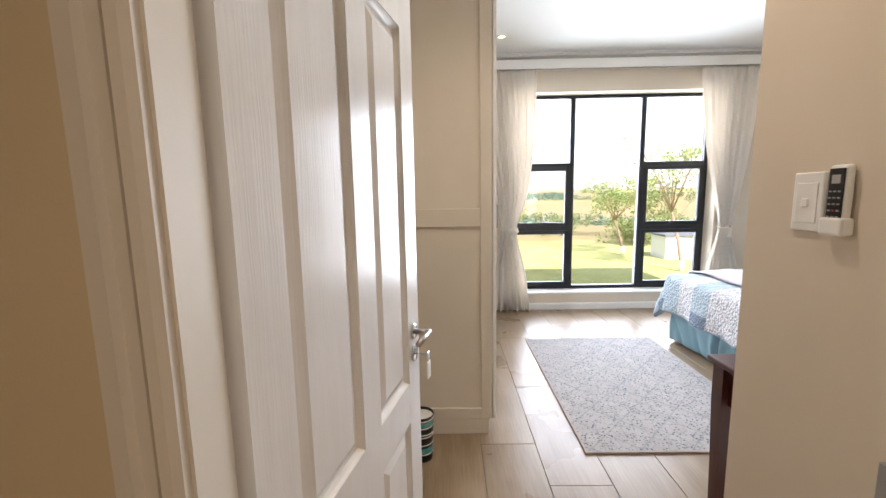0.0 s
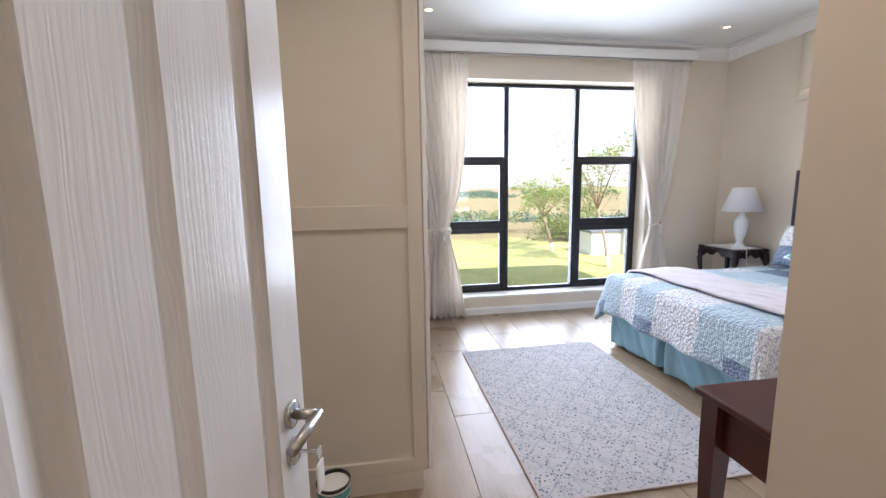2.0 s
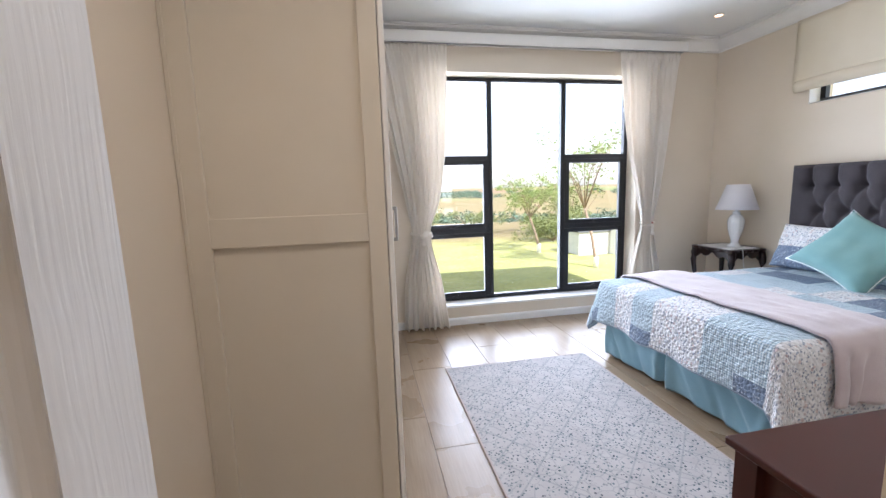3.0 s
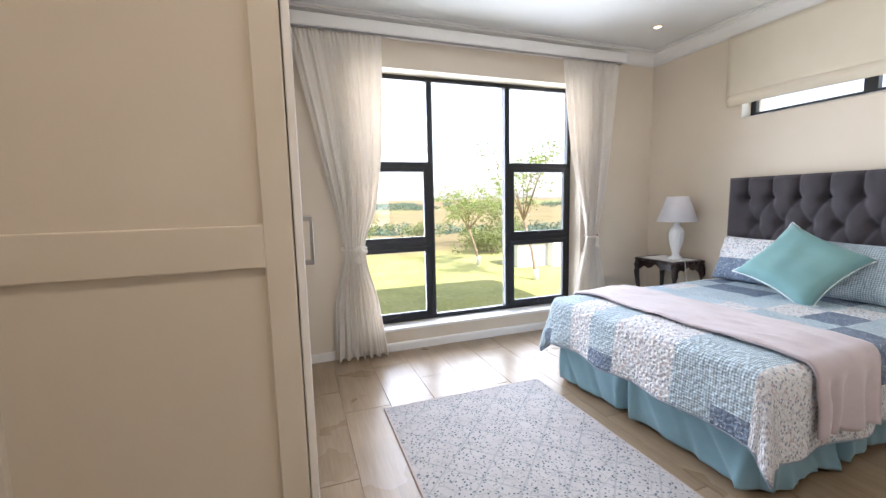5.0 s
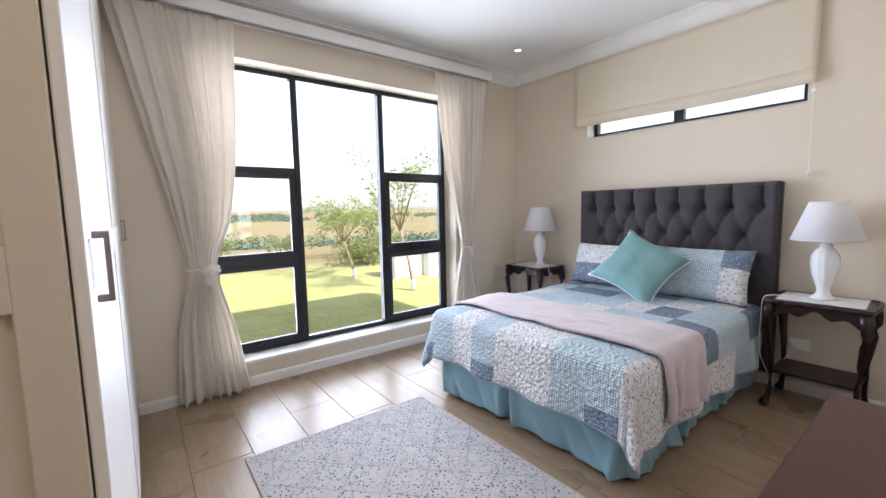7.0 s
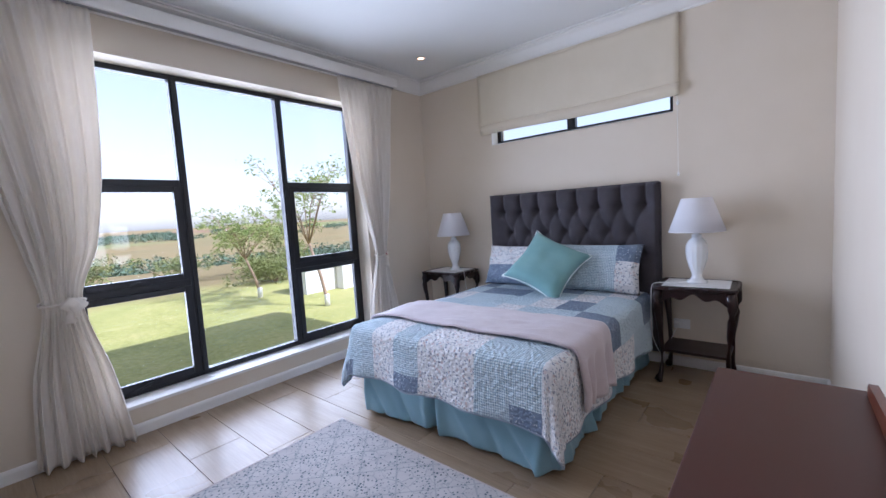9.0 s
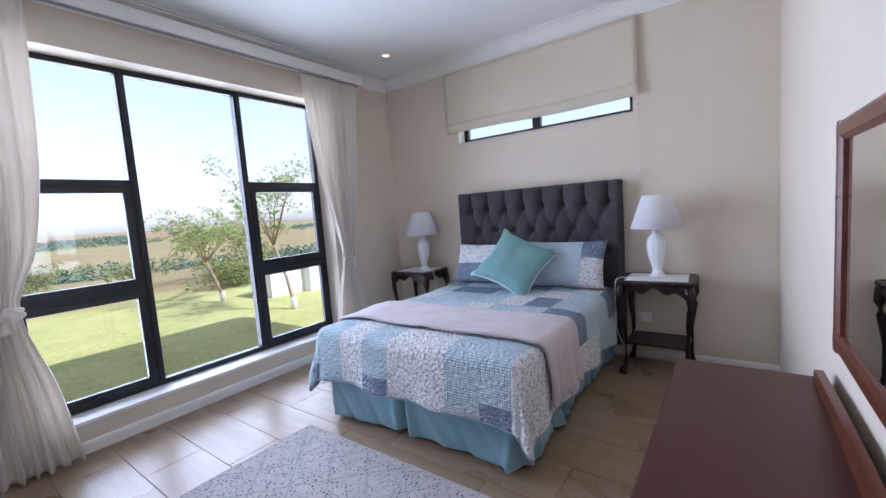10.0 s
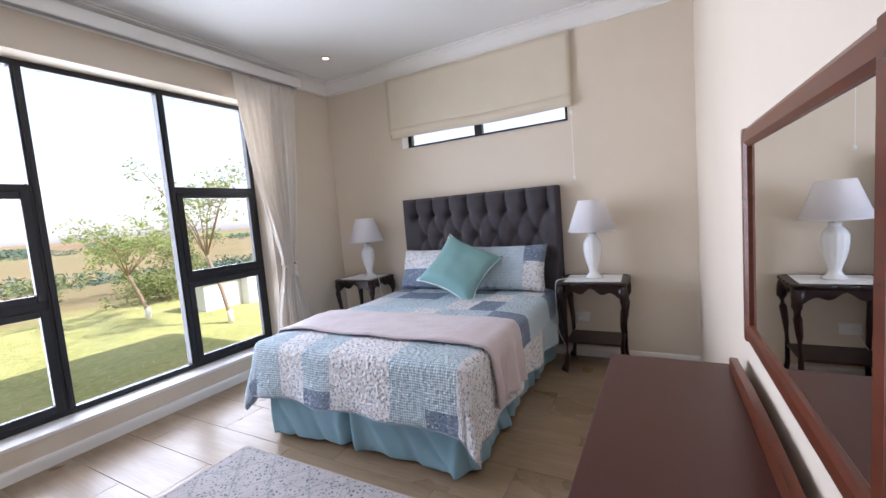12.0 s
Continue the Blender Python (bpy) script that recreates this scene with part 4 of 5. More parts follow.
def table_lamp():
    t = thing("table_lamp", (0, 0, 0), "white ceramic table lamp with a white cone shade, unlit", "lamp", "bedside lamps")
    prof = [(0.066, 0.0), (0.068, 0.008), (0.06, 0.016), (0.042, 0.03), (0.034, 0.05), (0.036, 0.075), (0.05, 0.12), (0.065, 0.18), (0.071, 0.24), (0.068, 0.285), (0.055, 0.315), (0.036, 0.335), (0.03, 0.345), (0.036, 0.352), (0.03, 0.362), (0.014, 0.368), (0.012, 0.40), (0.0, 0.401)]
    bm = lathe(prof, 48)
    for v in bm.verts:
        r = math.hypot(v.co.x, v.co.y)
        if 0.09 < v.co.z < 0.3 and r > 0.03:
            a = math.atan2(v.co.y, v.co.x)
            k = 1 + 0.035 * math.sin(12 * a)
            v.co.x *= k
            v.co.y *= k
    part("body", bm, M_CERAMIC, t, "", True, True)
    part("bulb_holder", lathe([(0.016, 0.40), (0.016, 0.45), (0.028, 0.47), (0.03, 0.5), (0.02, 0.53), (0.0, 0.54)], 20), M_PLASTIC, t, "", True, True)
    sh = part("shade", lathe([(0.182, 0.388), (0.180, 0.386), (0.096, 0.632), (0.0975, 0.634), (0.099, 0.632), (0.184, 0.389), (0.182, 0.388)], 56), M_SHADE, t, "white fabric cone shade", True, True)
    part("shade_trim", lathe([(0.1825, 0.384), (0.185, 0.384), (0.183, 0.394), (0.181, 0.394)], 56), M_SHADE, sh, "", True, True)
    return t


LAMPS = ((4.095, 2.10), (4.095, 4.42))
l1 = table_lamp()
l1.matrix_world = pose(LAMPS[0][0], LAMPS[0][1], 0.751)
l2 = copy_thing(l1, pose(LAMPS[1][0], LAMPS[1][1], 0.751))


def doily(cx, cy, turn):
    def f(u, v):
        a, b = (u - 0.5) * 0.34, (v - 0.5) * 0.42
        e = max(abs(u - 0.5), abs(v - 0.5)) * 2
        sc = 1 + 0.02 * math.sin(u * 60) * (e > 0.97) + 0.02 * math.sin(v * 60) * (e > 0.97)
        c, s = math.cos(turn), math.sin(turn)
        return (cx + (a * c - b * s) * sc, cy + (a * s + b * c) * sc, 0.7485 + 0.0008 * noise.noise((u * 8, v * 8, cx)))
    ob = solo("doily", sheet(f, 40, 40), M_DOILY, "white lace table mat under the lamp", "doily", "lamp mats")
    sm = ob.modifiers.new("thick", 'SOLIDIFY')
    sm.thickness = 0.0015


doily(NS[0][0] - 0.005, NS[0][1], 0.04)
doily(NS[1][0] - 0.005, NS[1][1], -0.03)


def lamp_cord(pts, label):
    smooth_pts = []
    P = [Vector(p) for p in pts]
    for i in range(len(P) - 1):
        p0, p1, p2, p3 = P[max(i - 1, 0)], P[i], P[i + 1], P[min(i + 2, len(P) - 1)]
        for k in range(6):
            t = k / 6
            smooth_pts.append(0.5 * ((2 * p1) + (p2 - p0) * t + (2 * p0 - 5 * p1 + 4 * p2 - p3) * t * t + (3 * p1 - p0 - 3 * p2 + p3) * t ** 3))
    smooth_pts.append(P[-1])
    solo("lamp_cord", tube(smooth_pts, 0.0032, 6), M_PLASTIC, label, "cord", "lamp cords", smooth=True)


lamp_cord([(4.07, 2.16, 0.757), (4.02, 2.24, 0.755), (3.97, 2.34, 0.756), (3.95, 2.378, 0.73), (3.95, 2.385, 0.6), (3.96, 2.388, 0.4), (3.98, 2.37, 0.28), (4.05, 2.33, 0.17), (4.2, 2.3, 0.25), (4.3, 2.27, 0.34)], "white lamp cord looping down beside the side table")
lamp_cord([(4.05, 4.36, 0.757), (4.0, 4.27, 0.756), (3.98, 4.215, 0.745), (3.99, 4.205, 0.6), (4.05, 4.2, 0.4), (4.2, 4.2, 0.3), (4.3, 4.22, 0.3)], "white lamp cord hanging behind the side table")
sock = thing("wall_socket", (W - 0.004, 2.24, 0.36), "white wall socket low behind the side table", "socket")
part("plate", box(W - 0.012, W - 0.0005, 2.18, 2.30, 0.32, 0.40, 0.004), M_PLASTIC, sock)
part("plug", box(W - 0.04, W - 0.013, 2.25, 2.29, 0.34, 0.375, 0.006), M_PLASTIC, sock)

# ---- dresser and mirror ----
TX0, TX1, TY0, TY1, TZT = 1.31, 2.36, 1.375, 1.79, 0.742
dres = thing("dresser", (1.83, 1.58, 0), "polished mahogany dressing table with drawers and tapered legs", "dresser")
part("top", box(TX0 - 0.015, TX1 + 0.015, TY0, TY1 + 0.005, TZT - 0.024, TZT, 0.007, 3), M_MAHOG, dres)
part("body", box(TX0 + 0.03, TX1 - 0.03, TY0 + 0.02, TY1 - 0.035, TZT - 0.19, TZT - 0.025, 0.002), M_MAHOG, dres)
for k in range(3):
    a = TX0 + 0.075 + k * 0.303
    d = part("drawer", box(a, a + 0.293, TY1 - 0.036, TY1 - 0.02, TZT - 0.175, TZT - 0.04, 0.004), M_MAHOG, dres)
    kb = lathe([(0.006, 0), (0.006, 0.01), (0.013, 0.016), (0.013, 0.022), (0.0, 0.026)], 16)
    bmesh.ops.rotate(kb, cent=(0, 0, 0), matrix=Matrix.Rotation(radians(-90), 3, 'X'), verts=kb.verts)
    bmesh.ops.translate(kb, vec=(a + 0.147, TY1 - 0.021, TZT - 0.105), verts=kb.verts)
    part("knob", kb, M_STEEL, d, "", True)
for x in (TX0 + 0.035, TX1 - 0.035):
    for y in (TY0 + 0.045, TY1 - 0.045):
        part("leg", tube([(x, y, 0), (x, y, 0.3), (x, y, TZT - 0.19), (x, y, TZT - 0.025)], [0.026, 0.034, 0.044, 0.044], 4, square=True), M_MAHOG, dres)
rail = [(TX0 + 0.02, TZT), (TX1 - 0.03, TZT), (TX1 - 0.02, TZT + 0.02), (TX1 - 0.035, TZT + 0.04)]
for k in range(21):
    u = k / 20
    rail.append((TX1 - 0.06 - u * (TX1 - TX0 - 0.12), TZT + 0.042 + 0.018 * math.sin(u * math.pi)))
rail += [(TX0 + 0.035, TZT + 0.04), (TX0 + 0.02, TZT + 0.02)]
part("back_rail", prism(rail, "y", TY0 + 0.004, TY0 + 0.026), M_MAHOGX, dres, "curved mahogany back rail")

mir = thing("wall_mirror", (1.75, MIRRORWALL + 0.02, 0.9), "large rectangular wall mirror in a mahogany frame", "mirror")
MX0, MX1, MZ0, MZ1, FW = 1.26, 2.205, 0.895, 1.55, 0.054
my0, my1 = MIRRORWALL + 0.001, MIRRORWALL + 0.026


for z0, z1 in ((MZ0, MZ0 + FW), (MZ1 - FW, MZ1)):
    zm = [(my0, z0), (my1 - 0.008, z0), (my1, z0 + 0.012), (my1, z1 - 0.012), (my1 - 0.008, z1), (my0, z1)]
    part("frame_bar", prism(zm, "x", MX0, MX1), M_MAHOGX, mir)
for x0, x1 in ((MX0, MX0 + FW), (MX1 - FW, MX1)):
    xm = [(x0, my0), (x0, my1 - 0.007), (x0 + 0.012, my1 + 0.001), (x1 - 0.012, my1 + 0.001), (x1, my1 - 0.007), (x1, my0)]
    part("frame_bar", prism(xm, "z", MZ0 + 0.001, MZ1 - 0.001), M_MAHOGX, mir)
part("mirror_glass", box(MX0 + FW - 0.005, MX1 - FW + 0.005, my0 + 0.003, my0 + 0.012, MZ0 + FW - 0.005, MZ1 - FW + 0.005), M_MIRROR, mir, "silvered mirror glass")

# ---- curtains, rail, blind ----
prl = thing("curtain_rail", (2.1, V - 0.07, 2.8), "white painted curtain rail board below the cornice", "curtain rail")
part("board", box(0.485, 3.80, V - 0.135, V - 0.002, 2.793, 2.828, 0.006), M_TRIM, prl)
part("fascia", box(0.485, 3.80, V - 0.150, V - 0.132, 2.775, 2.872, 0.006), M_TRIM, prl)
part("track", box(0.48, 3.79, V - 0.10, V - 0.075, 2.78, 2.7935, 0.002), M_GREYMARK, prl)


def flowing(stops):
    """An even curve through stops of (height, place), with no bumps at the stops."""
    zz = [q[0] for q in stops]
    vv = [q[1] for q in stops]
    slope = [(b - a) / (d - c) for a, b, c, d in zip(vv, vv[1:], zz, zz[1:])]
    tang = [slope[0]] + [0.0 if a * b <= 0 else 2 * a * b / (a + b) for a, b in zip(slope, slope[1:])] + [slope[-1]]

    def at(z):
        k = next((i for i in range(len(zz) - 2) if z <= zz[i + 1]), len(zz) - 2)
        h = zz[k + 1] - zz[k]
        t = (z - zz[k]) / h
        return (2 * t ** 3 - 3 * t * t + 1) * vv[k] + (t ** 3 - 2 * t * t + t) * h * tang[k] + (3 * t * t - 2 * t ** 3) * vv[k + 1] + (t ** 3 - t * t) * h * tang[k + 1]
    return at


def curtain(left, right, folds, seed, knot, label):
    zt, zb = 2.782, 0.018
    mid = (left[0][1] + right[0][1]) / 2
    left, right = flowing(left), flowing(right)

    def f(u, v):
        z = zb + (zt - zb) * v
        a, b = left(z), right(z)
        wid = b - a
        x = a + wid * u + 0.004 * math.sin(u * 40 + seed)
        tie = math.exp(-((z - knot) / 0.16) ** 2)
        head = smoothstep(2.66, 2.72, z)
        amp = (0.034 + 0.010 * noise.noise((u * 5, 0, seed))) * (1 - 0.5 * tie) * (1 - 0.75 * head) * (1 - 0.3 * smoothstep(1.2, 2.4, z))
        ph = 2 * math.pi * folds * u + seed + 1.6 * noise.noise((u * 3, z * 0.25, seed))
        wave = math.sin(ph)
        y = V - 0.085 + amp * (wave - 0.35 * wave ** 3) + 0.3 * amp * math.sin(2.3 * ph + 1) + 0.012 * noise.noise((u * 4, z * 0.6, seed + 3))
        y -= 0.045 * tie * math.sin(math.pi * u)
        # narrow gathers of the heading tape
        y += 0.007 * head * math.sin(u * folds * 21) * (0.4 + 0.6 * abs(math.sin(z * 60)))
        return (x, y, z + (0.012 * math.sin(ph) if v == 0 else 0))
    c = thing("curtain", (mid, V - 0.085, 0.0), label, "curtain", "window curtains")
    ob = part("cloth", sheet(f, folds * 24, 90), M_CURTAIN, c, "", True)
    sm = ob.modifiers.new("thick", 'SOLIDIFY')
    sm.thickness = 0.002
    return c


cl = curtain([(0.02, 0.715), (0.5, 0.745), (1.0, 0.83), (1.3, 0.785), (1.9, 0.665), (2.79, 0.485)], [(0.02, 1.19), (0.5, 1.12), (1.0, 1.015), (1.35, 1.125), (1.9, 1.2), (2.79, 1.235)], 7, 0.4, 1.0, "cream voile curtain tied back beside the wardrobe")
cr = curtain([(0.02, 3.21), (0.5, 3.26), (1.0, 3.365), (1.35, 3.3), (1.9, 3.17), (2.79, 3.055)], [(0.02, 3.72), (0.5, 3.62), (1.0, 3.51), (1.35, 3.58), (1.9, 3.68), (2.79, 3.785)], 7, 2.1, 0.99, "cream voile curtain tied back near the bed")


def tieback(c, x0, x1, z, bead):
    xm = (x0 + x1) / 2
    pts = [(xm + (x1 - x0) * 0.56 * math.cos(a), V - 0.095 - 0.05 * math.sin(a), z + 0.012 * math.sin(a * 2)) for a in [k / 24 * 2 * math.pi for k in range(25)]]
    part("tieback", tube(pts, 0.008, 8), M_CURTAIN, c, "cream tie-back cord", True)
    bm = lathe([(0.001, 0.0), (0.03, -0.005), (0.024, 0.02), (0.014, 0.065), (0.02, 0.075), (0.022, 0.09), (0.015, 0.105), (0.0, 0.11)], 18, (xm + 0.02, V - 0.155, z - 0.115))
    for v in bm.verts:
        if v.co.z < z - 0.06:
            v.co.x += 0.006 * math.sin(v.index * 2.1)
            v.co.y += 0.006 * math.cos(v.index * 1.7)
    part("tassel", bm, M_CURTAIN, c, "cream tassel", True)
    if not bead:
        def bow(u, v):
            a = 2 * math.pi * u
            rad = (0.012 + 0.045 * math.sin(math.pi * min(v * 1.25, 1.0)) ** 1.5) * (1 + 0.22 * math.sin(5 * a + 7 * v))
            return (xm + 0.03 + rad * math.cos(a) + 0.02 * v, V - 0.165 + 0.6 * rad * math.sin(a), z + 0.03 - 0.12 * v)
        part("bow", sheet(bow, 40, 16), M_CURTAIN, c, "gathered cloth bow", True)
    if bead:
        part("bead", lathe([(0.0, 0), (0.009, 0.004), (0.009, 0.014), (0.0, 0.018)], 12, (xm + 0.02, V - 0.156, z + 0.0)), M_RED, c, "small red bead", True)


tieback(cl, 0.83, 1.015, 1.0, False)
tieback(cr, 3.365, 3.51, 0.99, True)

bl = thing("roman_blind", (W - 0.03, 3.17, 2.185), "cream cloth roman blind drawn over the slit window", "blind")


def blind_face(u, v):
    y = 4.125 + (2.235 - 4.125) * u
    z = 2.27 + (2.815 - 2.27) * v
    return (W - 0.032 - 0.006 * (1 - v) + 0.002 * noise.noise((u * 5, v * 3, 1)), y, z + 0.006 * math.sin(u * 7) * (1 - v))


ob = part("cloth", sheet(blind_face, 40, 12), M_BLIND, bl, "", True)
ob.modifiers.new("thick", 'SOLIDIFY').thickness = 0.004


def blind_fold(u, v):
    y = 4.105 + (2.232 - 4.105) * u
    a = -math.pi / 2 + v * math.pi * 1.0
    z = 2.187 + 0.105 * v + 0.008 * math.sin(u * 6.5 + 0.5)
    return (W - 0.036 - 0.026 * math.cos(a) ** 1.0, y, z)


ob = part("fold", sheet(blind_fold, 50, 14), M_BLIND, bl, "rolled lower fold", True)
ob.modifiers.new("thick", 'SOLIDIFY').thickness = 0.004
part("head_rail", box(W - 0.032, W - 0.002, 2.24, 4.12, 2.79, 2.815, 0.002), M_BLIND, bl)
part("cord", tube([(W - 0.045, 2.25, 2.25), (W - 0.04, 2.248, 1.9), (W - 0.035, 2.248, 1.6)], 0.0016, 6), M_PLASTIC, bl, "thin blind cord")
part("cord_knob", lathe([(0.003, 0.03), (0.009, 0.02), (0.009, 0.0), (0.0, -0.004)][::-1], 12, (W - 0.035, 2.248, 1.57)), M_PLASTIC, bl, "", True)
part("cord_stop", lathe([(0.003, 0.03), (0.011, 0.02), (0.010, 0.0), (0.0, -0.004)][::-1], 12, (W - 0.05, 2.245, 2.12)), M_PLASTIC, bl, "", True)

# ---- switch, remote, downlights ----
sw = thing("light_switch", (PASSAGE, 1.11, 1.395), "white single rocker light switch", "switch")
part("plate", box(PASSAGE - 0.011, PASSAGE - 0.0005, 1.105, 1.187, 1.325, 1.465, 0.004, 3), M_PLASTIC, sw)
part("insert", box(PASSAGE - 0.0135, PASSAGE - 0.0105, 1.117, 1.175, 1.345, 1.44, 0.0015), M_PLASTIC, sw)
part("rocker", box(PASSAGE - 0.018, PASSAGE - 0.013, 1.138, 1.154, 1.383, 1.403, 0.002), M_PLASTIC, sw)
rem = thing("air_conditioner_remote", (PASSAGE - 0.02, 1.04, 1.33), "white remote control with dark keypad in a wall holder", "remote")
part("holder", box(PASSAGE - 0.032, PASSAGE - 0.0008, 1.032, 1.089, 1.322, 1.362, 0.006, 3), M_PLASTIC, rem, "white wall holder")
body = part("body", box(PASSAGE - 0.024, PASSAGE - 0.004, 1.037, 1.083, 1.335, 1.478, 0.008, 3), M_PLASTIC, rem)
part("keypad", box(PASSAGE - 0.0262, PASSAGE - 0.0235, 1.042, 1.078, 1.352, 1.47, 0.001), M_BLACKPL, body, "dark keypad panel")
part("display", box(PASSAGE - 0.0275, PASSAGE - 0.026, 1.05, 1.07, 1.437, 1.456, 0.0004), M_GREYMARK, body, "grey display")
for r in range(5):
    for k in range(3):
        m = M_RED if (r == 1 and k == 1) else M_GREYMARK
        a = 1.047 + k * 0.0105
        part("key", box(PASSAGE - 0.0278, PASSAGE - 0.026, a, a + 0.006, 1.362 + r * 0.014, 1.3655 + r * 0.014, 0.0004), m, body)


def downlight(x, y):
    d = thing("downlight", (x, y, CEIL - 0.004), "small recessed ceiling downlight, lit warm", "downlight", "ceiling downlights")
    part("ring", lathe([(0.047, CEIL - 0.0005), (0.045, CEIL - 0.006), (0.036, CEIL - 0.008), (0.031, CEIL - 0.0005)], 32, (x, y, 0)), M_TRIM, d, "white ring", True)
    part("lamp", lathe([(0.0, CEIL - 0.003), (0.03, CEIL - 0.003), (0.03, CEIL - 0.001)], 24, (x, y, 0)), M_LAMPGLOW, d, "warm glowing lamp face")


for x, y in ((3.72, 4.40), (0.765, 4.38)):
    downlight(x, y)
    downlight_lamp(x, y, CEIL - 0.02, 1.0)
# unseen downlights in corridor and passage, added to brighten door and wardrobe end
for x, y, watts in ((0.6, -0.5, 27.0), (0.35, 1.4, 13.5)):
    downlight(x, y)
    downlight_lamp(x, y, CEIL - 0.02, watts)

# ---- outside ----
def ground_height(x, y):
    edge = 14.0 + 1.2 * math.sin(x * 0.3)
    t = smoothstep(edge, 110, y)
    z = -0.2 - 13.0 * t + 0.25 * noise.noise((x * 0.2, y * 0.2, 0)) * smoothstep(edge, 22, y)
    rise = max(y - 110, 0)
    z += 16.5 * smoothstep(0, 900, rise) + (4.0 * noise.noise((x * 0.004, y * 0.004, 3)) + 2 * noise.noise((x * 0.012, y * 0.012, 6))) * smoothstep(60, 300, y)
    return z


xs = [-3000, -1500, -800, -500] + [-300 + 15 * k for k in range(21)] + [0.5 * k for k in range(1, 41)] + [20 + 4 * k for k in range(1, 21)] + [100 + 20 * k for k in range(1, 41)] + [1200, 1800, 3000]
ys = [-3000, -800, -200, -50, -10, 0, 4] + [5 + 0.5 * k for k in range(40)] + [25 + 3 * k for k in range(26)] + [105 + 15 * k for k in range(66)] + [1300, 2000, 3500]
vv = [(x, y, ground_height(x, y)) for y in ys for x in xs]
nx = len(xs)
ff = [(j * nx + i, j * nx + i + 1, (j + 1) * nx + i + 1, (j + 1) * nx + i) for j in range(len(ys) - 1) for i in range(nx - 1)]
me = bpy.data.meshes.new("ground")
me.from_pydata(vv, [], ff)
me.materials.append(M_GROUND)
me.polygons.foreach_set("use_smooth", [True] * len(me.polygons))
tagged(new("ground", me), "sunlit lawn falling to dry farmland fields", "ground", kind="structure")

rng = random.Random(7)


def leaf_cloud(centres, per, size, flat=1.0):
    """Many small leaf blades scattered in clumps given as (x, y, z, rx, ry, rz)."""
    vv, ff = [], []
    for (x, y, z, rx, ry, rz) in centres:
        for _ in range(per):
            while True:
                a, b, c = rng.uniform(-1, 1), rng.uniform(-1, 1), rng.uniform(-1, 1)
                if 0.05 < a * a + b * b + c * c < 1:
                    break
            p = Vector((x + a * rx, y + b * ry, z + c * rz))
            d = Vector((rng.uniform(-1, 1), rng.uniform(-1, 1), rng.uniform(-0.7, 0.7))).normalized()
            e = d.cross(Vector((rng.uniform(-1, 1), rng.uniform(-1, 1), rng.uniform(-1, 1)))).normalized()
            s = size * rng.uniform(0.6, 1.3)
            n = len(vv)
            vv += [p - d * s, p + e * s * 0.4, p + d * s, p - e * s * 0.4]
            ff.append((n, n + 1, n + 2, n + 3))
    return vv, ff


def foliage(name, cloud, material):
    me = bpy.data.meshes.new(name)
    me.from_pydata(cloud[0], [], cloud[1])
    me.materials.append(material)
    return new(name, me)


def garden_tree(at, height, spread, lean, label, leaves, seed):
    global rng
    rng = random.Random(seed)
    t = thing("tree", at, label, "tree", "young garden trees")
    base = Vector(at)
    fork = base + Vector((lean[0], lean[1], height * 0.42))
    bend = base.lerp(fork, 0.5) + Vector((0.03, -0.02, 0))
    part("trunk", tube([base - Vector((0, 0, 0.1)), base + Vector((0, 0, 0.12)), bend, fork], [0.045, 0.036, 0.03, 0.024], 9), M_BARK, t, "slim grey-brown trunk", True)
    part("painted_base", lathe([(0.05, 0.0), (0.05, 0.2), (0.046, 0.22)], 12, tuple(base)), M_LIMEWASH, t, "white painted trunk base", True)
    clumps = []
    bm = bmesh.new()
    for k in range(7):
        a = k / 7 * 2 * math.pi + rng.uniform(-0.3, 0.3)
        reach = spread * rng.uniform(0.6, 1.0)
        hi = height * rng.uniform(0.62, 0.97)
        tip = Vector((base.x + lean[0] + math.cos(a) * reach, base.y + lean[1] + math.sin(a) * reach, base.z + hi))
        mid = fork.lerp(tip, 0.5) + Vector((rng.uniform(-.1, .1), rng.uniform(-.1, .1), 0.05))
        tube([fork - Vector((0, 0, 0.03)), mid, tip], [0.015, 0.009, 0.004], 6, bm)
        for m in range(9):
            s = mid.lerp(tip, rng.uniform(-0.3, 0.9))
            e = s + Vector((rng.uniform(-.35, .35), rng.uniform(-.35, .35), rng.uniform(-0.12, .28))) * spread / 0.8
            tube([s, s.lerp(e, 0.5) + Vector((0, 0, 0.02)), e], [0.006, 0.004, 0.002], 5, bm)
            clumps.append((e.x, e.y, e.z, rng.uniform(.1, .22), rng.uniform(.1, .22), rng.uniform(.07, .14)))
        clumps.append((tip.x, tip.y, tip.z, 0.2, 0.2, 0.12))
    part("limbs", bm, M_BARK, t, "", True)
    cl = leaf_cloud(clumps, leaves, 0.035)
    o = ORIGIN[t]
    ob = foliage("crown", ([v - o for v in cl[0]], cl[1]), M_LEAF)
    ob.parent = t
    ob["label"] = "airy green crown of small leaves"


garden_tree((4.65, 10.4, -0.2), 2.15, 0.85, (-0.2, 0.1), "young tree with an airy green crown on the lawn", 36, 21)
garden_tree((4.85, 8.15, -0.2), 2.85, 0.85, (-0.15, 0.2), "taller thin young tree near the white wall", 24, 33)

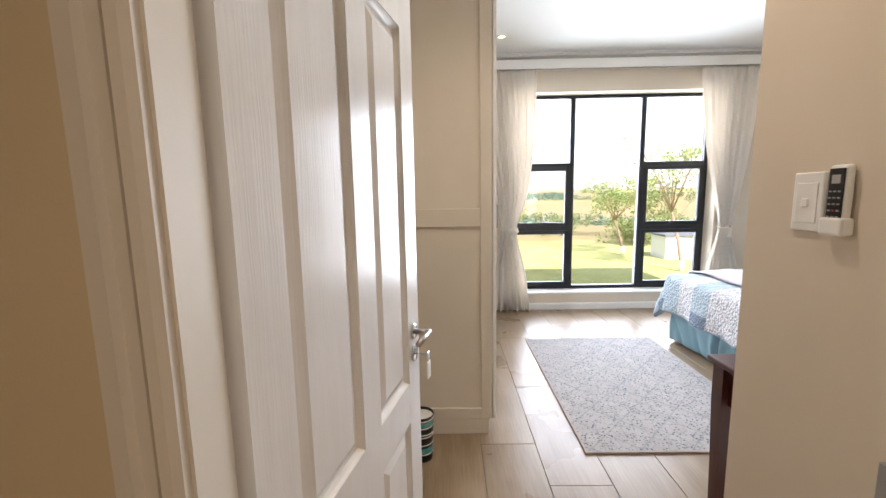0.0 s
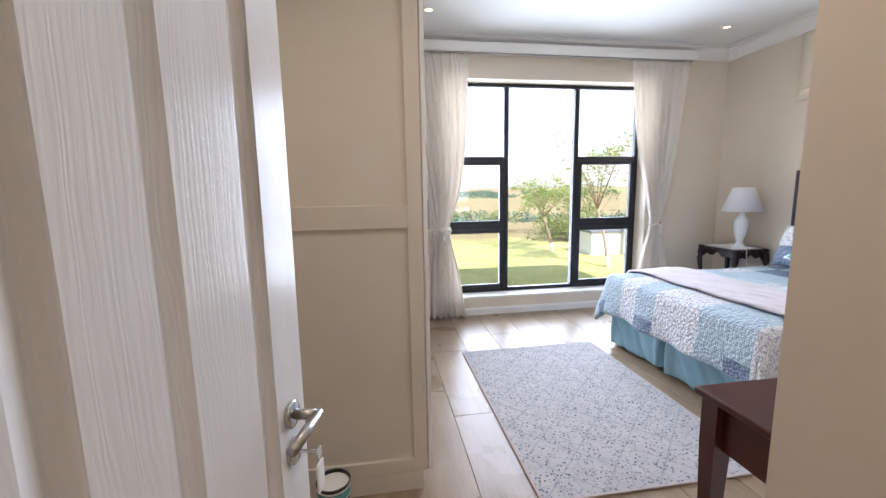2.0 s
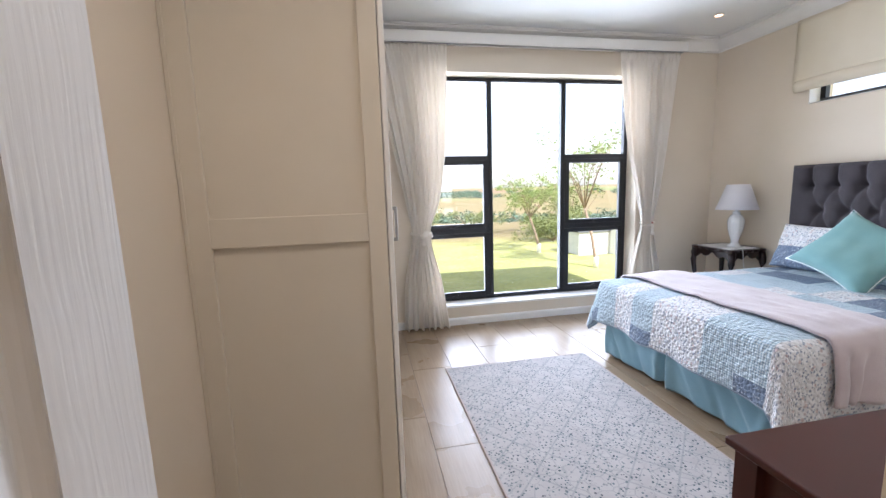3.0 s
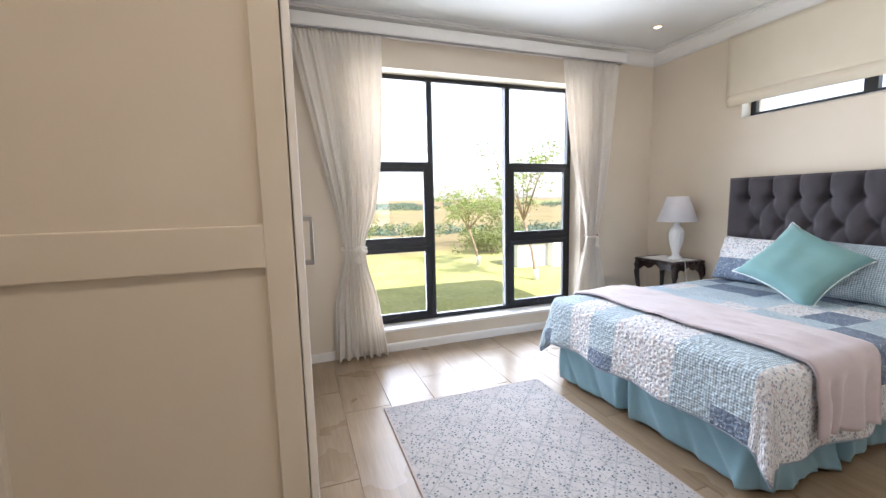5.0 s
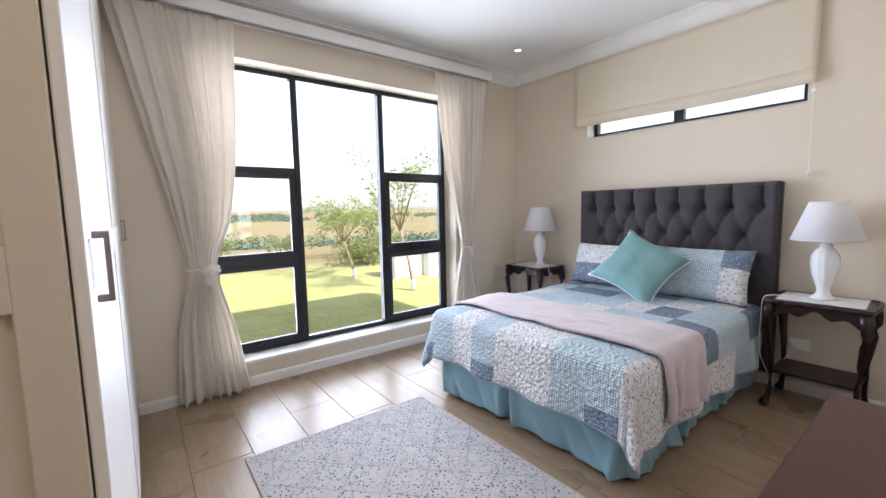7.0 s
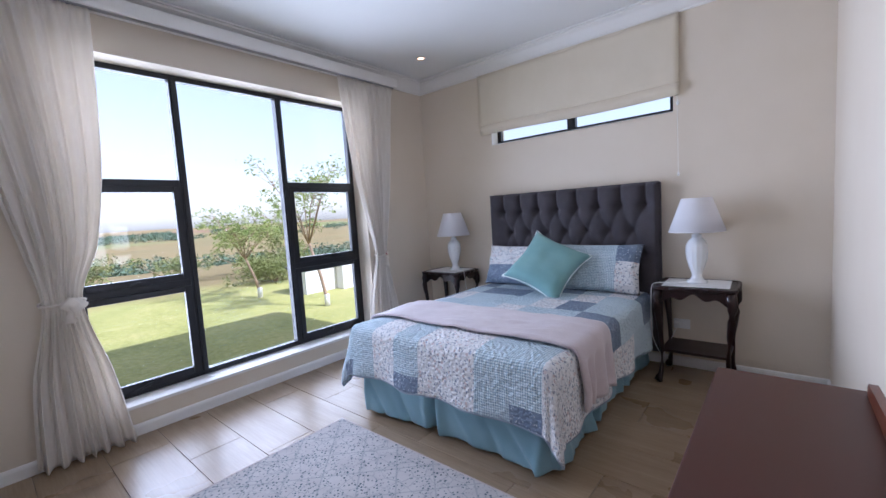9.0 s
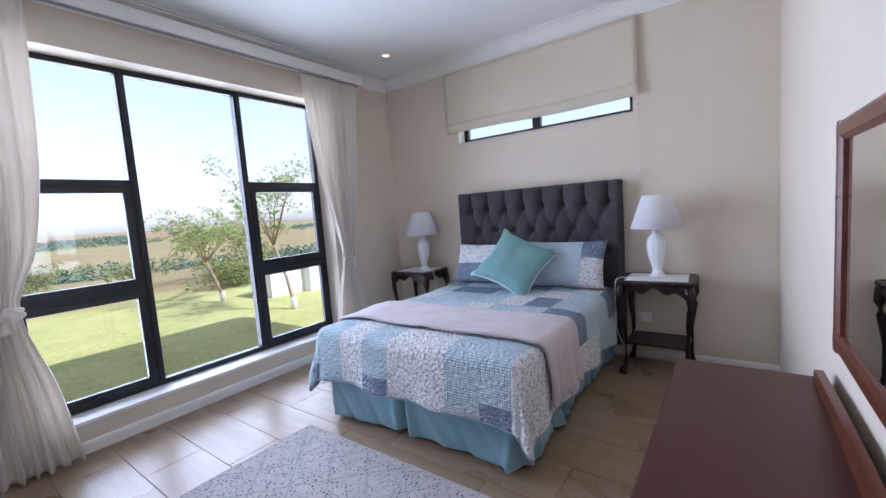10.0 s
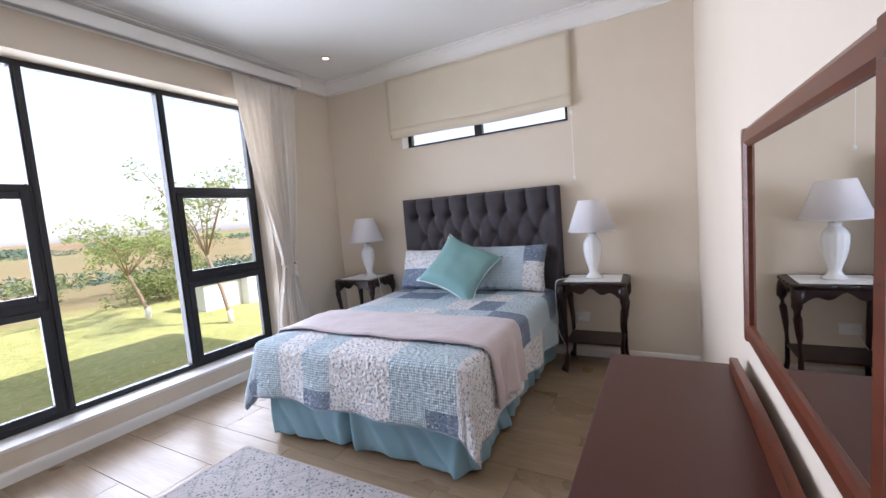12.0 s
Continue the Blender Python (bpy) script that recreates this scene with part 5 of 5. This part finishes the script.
for cx, cy, wz, hh, nn in ((6.0, 12.4, 0.75, 0.5, 34), (6.7, 14.5, 1.3, 1.0, 40), (8.2, 15.2, 1.2, 1.1, 30), (4.6, 15.5, 0.9, 0.5, 18), (2.6, 17.0, 1.2, 0.55, 20), (0.6, 18.0, 1.3, 0.5, 20)):
    rng = random.Random(int(cx * 10))
    gz = ground_height(cx, cy)
    b = thing("bush", (cx, cy, gz), "dense olive green garden bush behind the lawn", "bush", "bushes behind the lawn")
    cc = [(cx + rng.gauss(0, wz * 0.45), cy + rng.gauss(0, wz * 0.4), gz + rng.uniform(0.1, hh * 1.5), 0.3, 0.3, 0.22) for _ in range(nn)]
    cl = leaf_cloud(cc, 70, 0.05)
    o = ORIGIN[b]
    ob = foliage("leaves", ([v - o for v in cl[0]], cl[1]), M_BUSH)
    ob.parent = b
    bm = bmesh.new()
    for k in range(6):
        q = cc[k]
        tube([(cx, cy, gz - 0.05), ((cx + q[0]) / 2, (cy + q[1]) / 2, (gz + q[2]) / 2), q[:3]], [0.02, 0.015, 0.006], 5, bm)
    part("stems", bm, M_BARK, b)

rng = random.Random(5)
cc = []
for k in range(420):
    y = rng.choice((rng.uniform(24, 60), rng.uniform(60, 150), rng.uniform(80, 120)))
    x = rng.uniform(-0.1, 0.75) * y + rng.uniform(-5, 5)
    s = rng.uniform(0.6, 1.7) * (0.6 + y / 130)
    for _ in range(3):
        ax, ay = x + rng.gauss(0, s), y + rng.gauss(0, s)
        cc.append((ax, ay, ground_height(ax, ay) + s * 0.25, s * 1.3, s, s * 0.45))
tagged(foliage("valley_scrub", leaf_cloud(cc, 90, 0.14), M_FARBUSH), "grey-green scrub across the valley", "bushes", kind="stuff")
cc = []
for k in range(160):
    y = rng.uniform(420, 560)
    x = rng.choice((rng.uniform(60, 150), rng.uniform(-40, 420)))
    cc.append((x, y, ground_height(x, y) + 2.2, 6, 6, 2.6))
tagged(foliage("far_trees", leaf_cloud(cc, 60, 1.2), M_FARBUSH), "distant dark line of trees", "trees", kind="stuff")

gw = thing("garden_building", (6.4, 10.2, -0.3), "low white plastered garden building with a grey flat top", "building")
part("wall", box(5.3, 8.6, 9.6, 10.3, -0.4, 0.34, 0.01), M_WHITEOUT, gw)
part("roof", box(5.25, 8.65, 9.55, 10.35, 0.34, 0.39, 0.01), M_GREYROOF, gw)
part("pier", box(6.1, 6.6, 9.35, 9.598, -0.4, 0.62, 0.01), M_WHITEOUT, gw)

# ---- floor tiles ----
floor = solo("floor", box(-1.52, W, -1.72, V, -0.15, -0.006), M_GROUT, "wood-look porcelain plank floor with grey joints", "floor", kind="structure")
TW, TL, JOINT = 0.312, 1.02, 0.003
made = {}


def tile(x0, x1, y0, y1):
    key = (round(x1 - x0, 3), round(y1 - y0, 3))
    if key not in made:
        b = box(-key[0] / 2, key[0] / 2, -key[1] / 2, key[1] / 2, -0.006, 0.0, 0.0012, 1)
        me = bpy.data.meshes.new("tile")
        b.to_mesh(me)
        b.free()
        me.materials.append(M_TILE)
        made[key] = me
    ob = new("tile", made[key])
    ob.location = ((x0 + x1) / 2, (y0 + y1) / 2, 0)
    ob.parent = floor


for c in range(-8, 13):
    xa = 0.69 + c * TW
    off = (1.965, 2.64, 2.30)[c % 3]
    for r in range(-6, 5):
        ya = off + r * TL
        x0, x1 = max(xa + JOINT / 2, -1.4), min(xa + TW - JOINT / 2, W)
        y0, y1 = max(ya + JOINT / 2, -1.6), min(ya + TL - JOINT / 2, V)
        if x1 - x0 > 0.02 and y1 - y0 > 0.02 and not (x0 > 1.25 and y1 < MIRRORWALL - 0.1 and x0 > 2.2):
            tile(x0, x1, y0, y1)
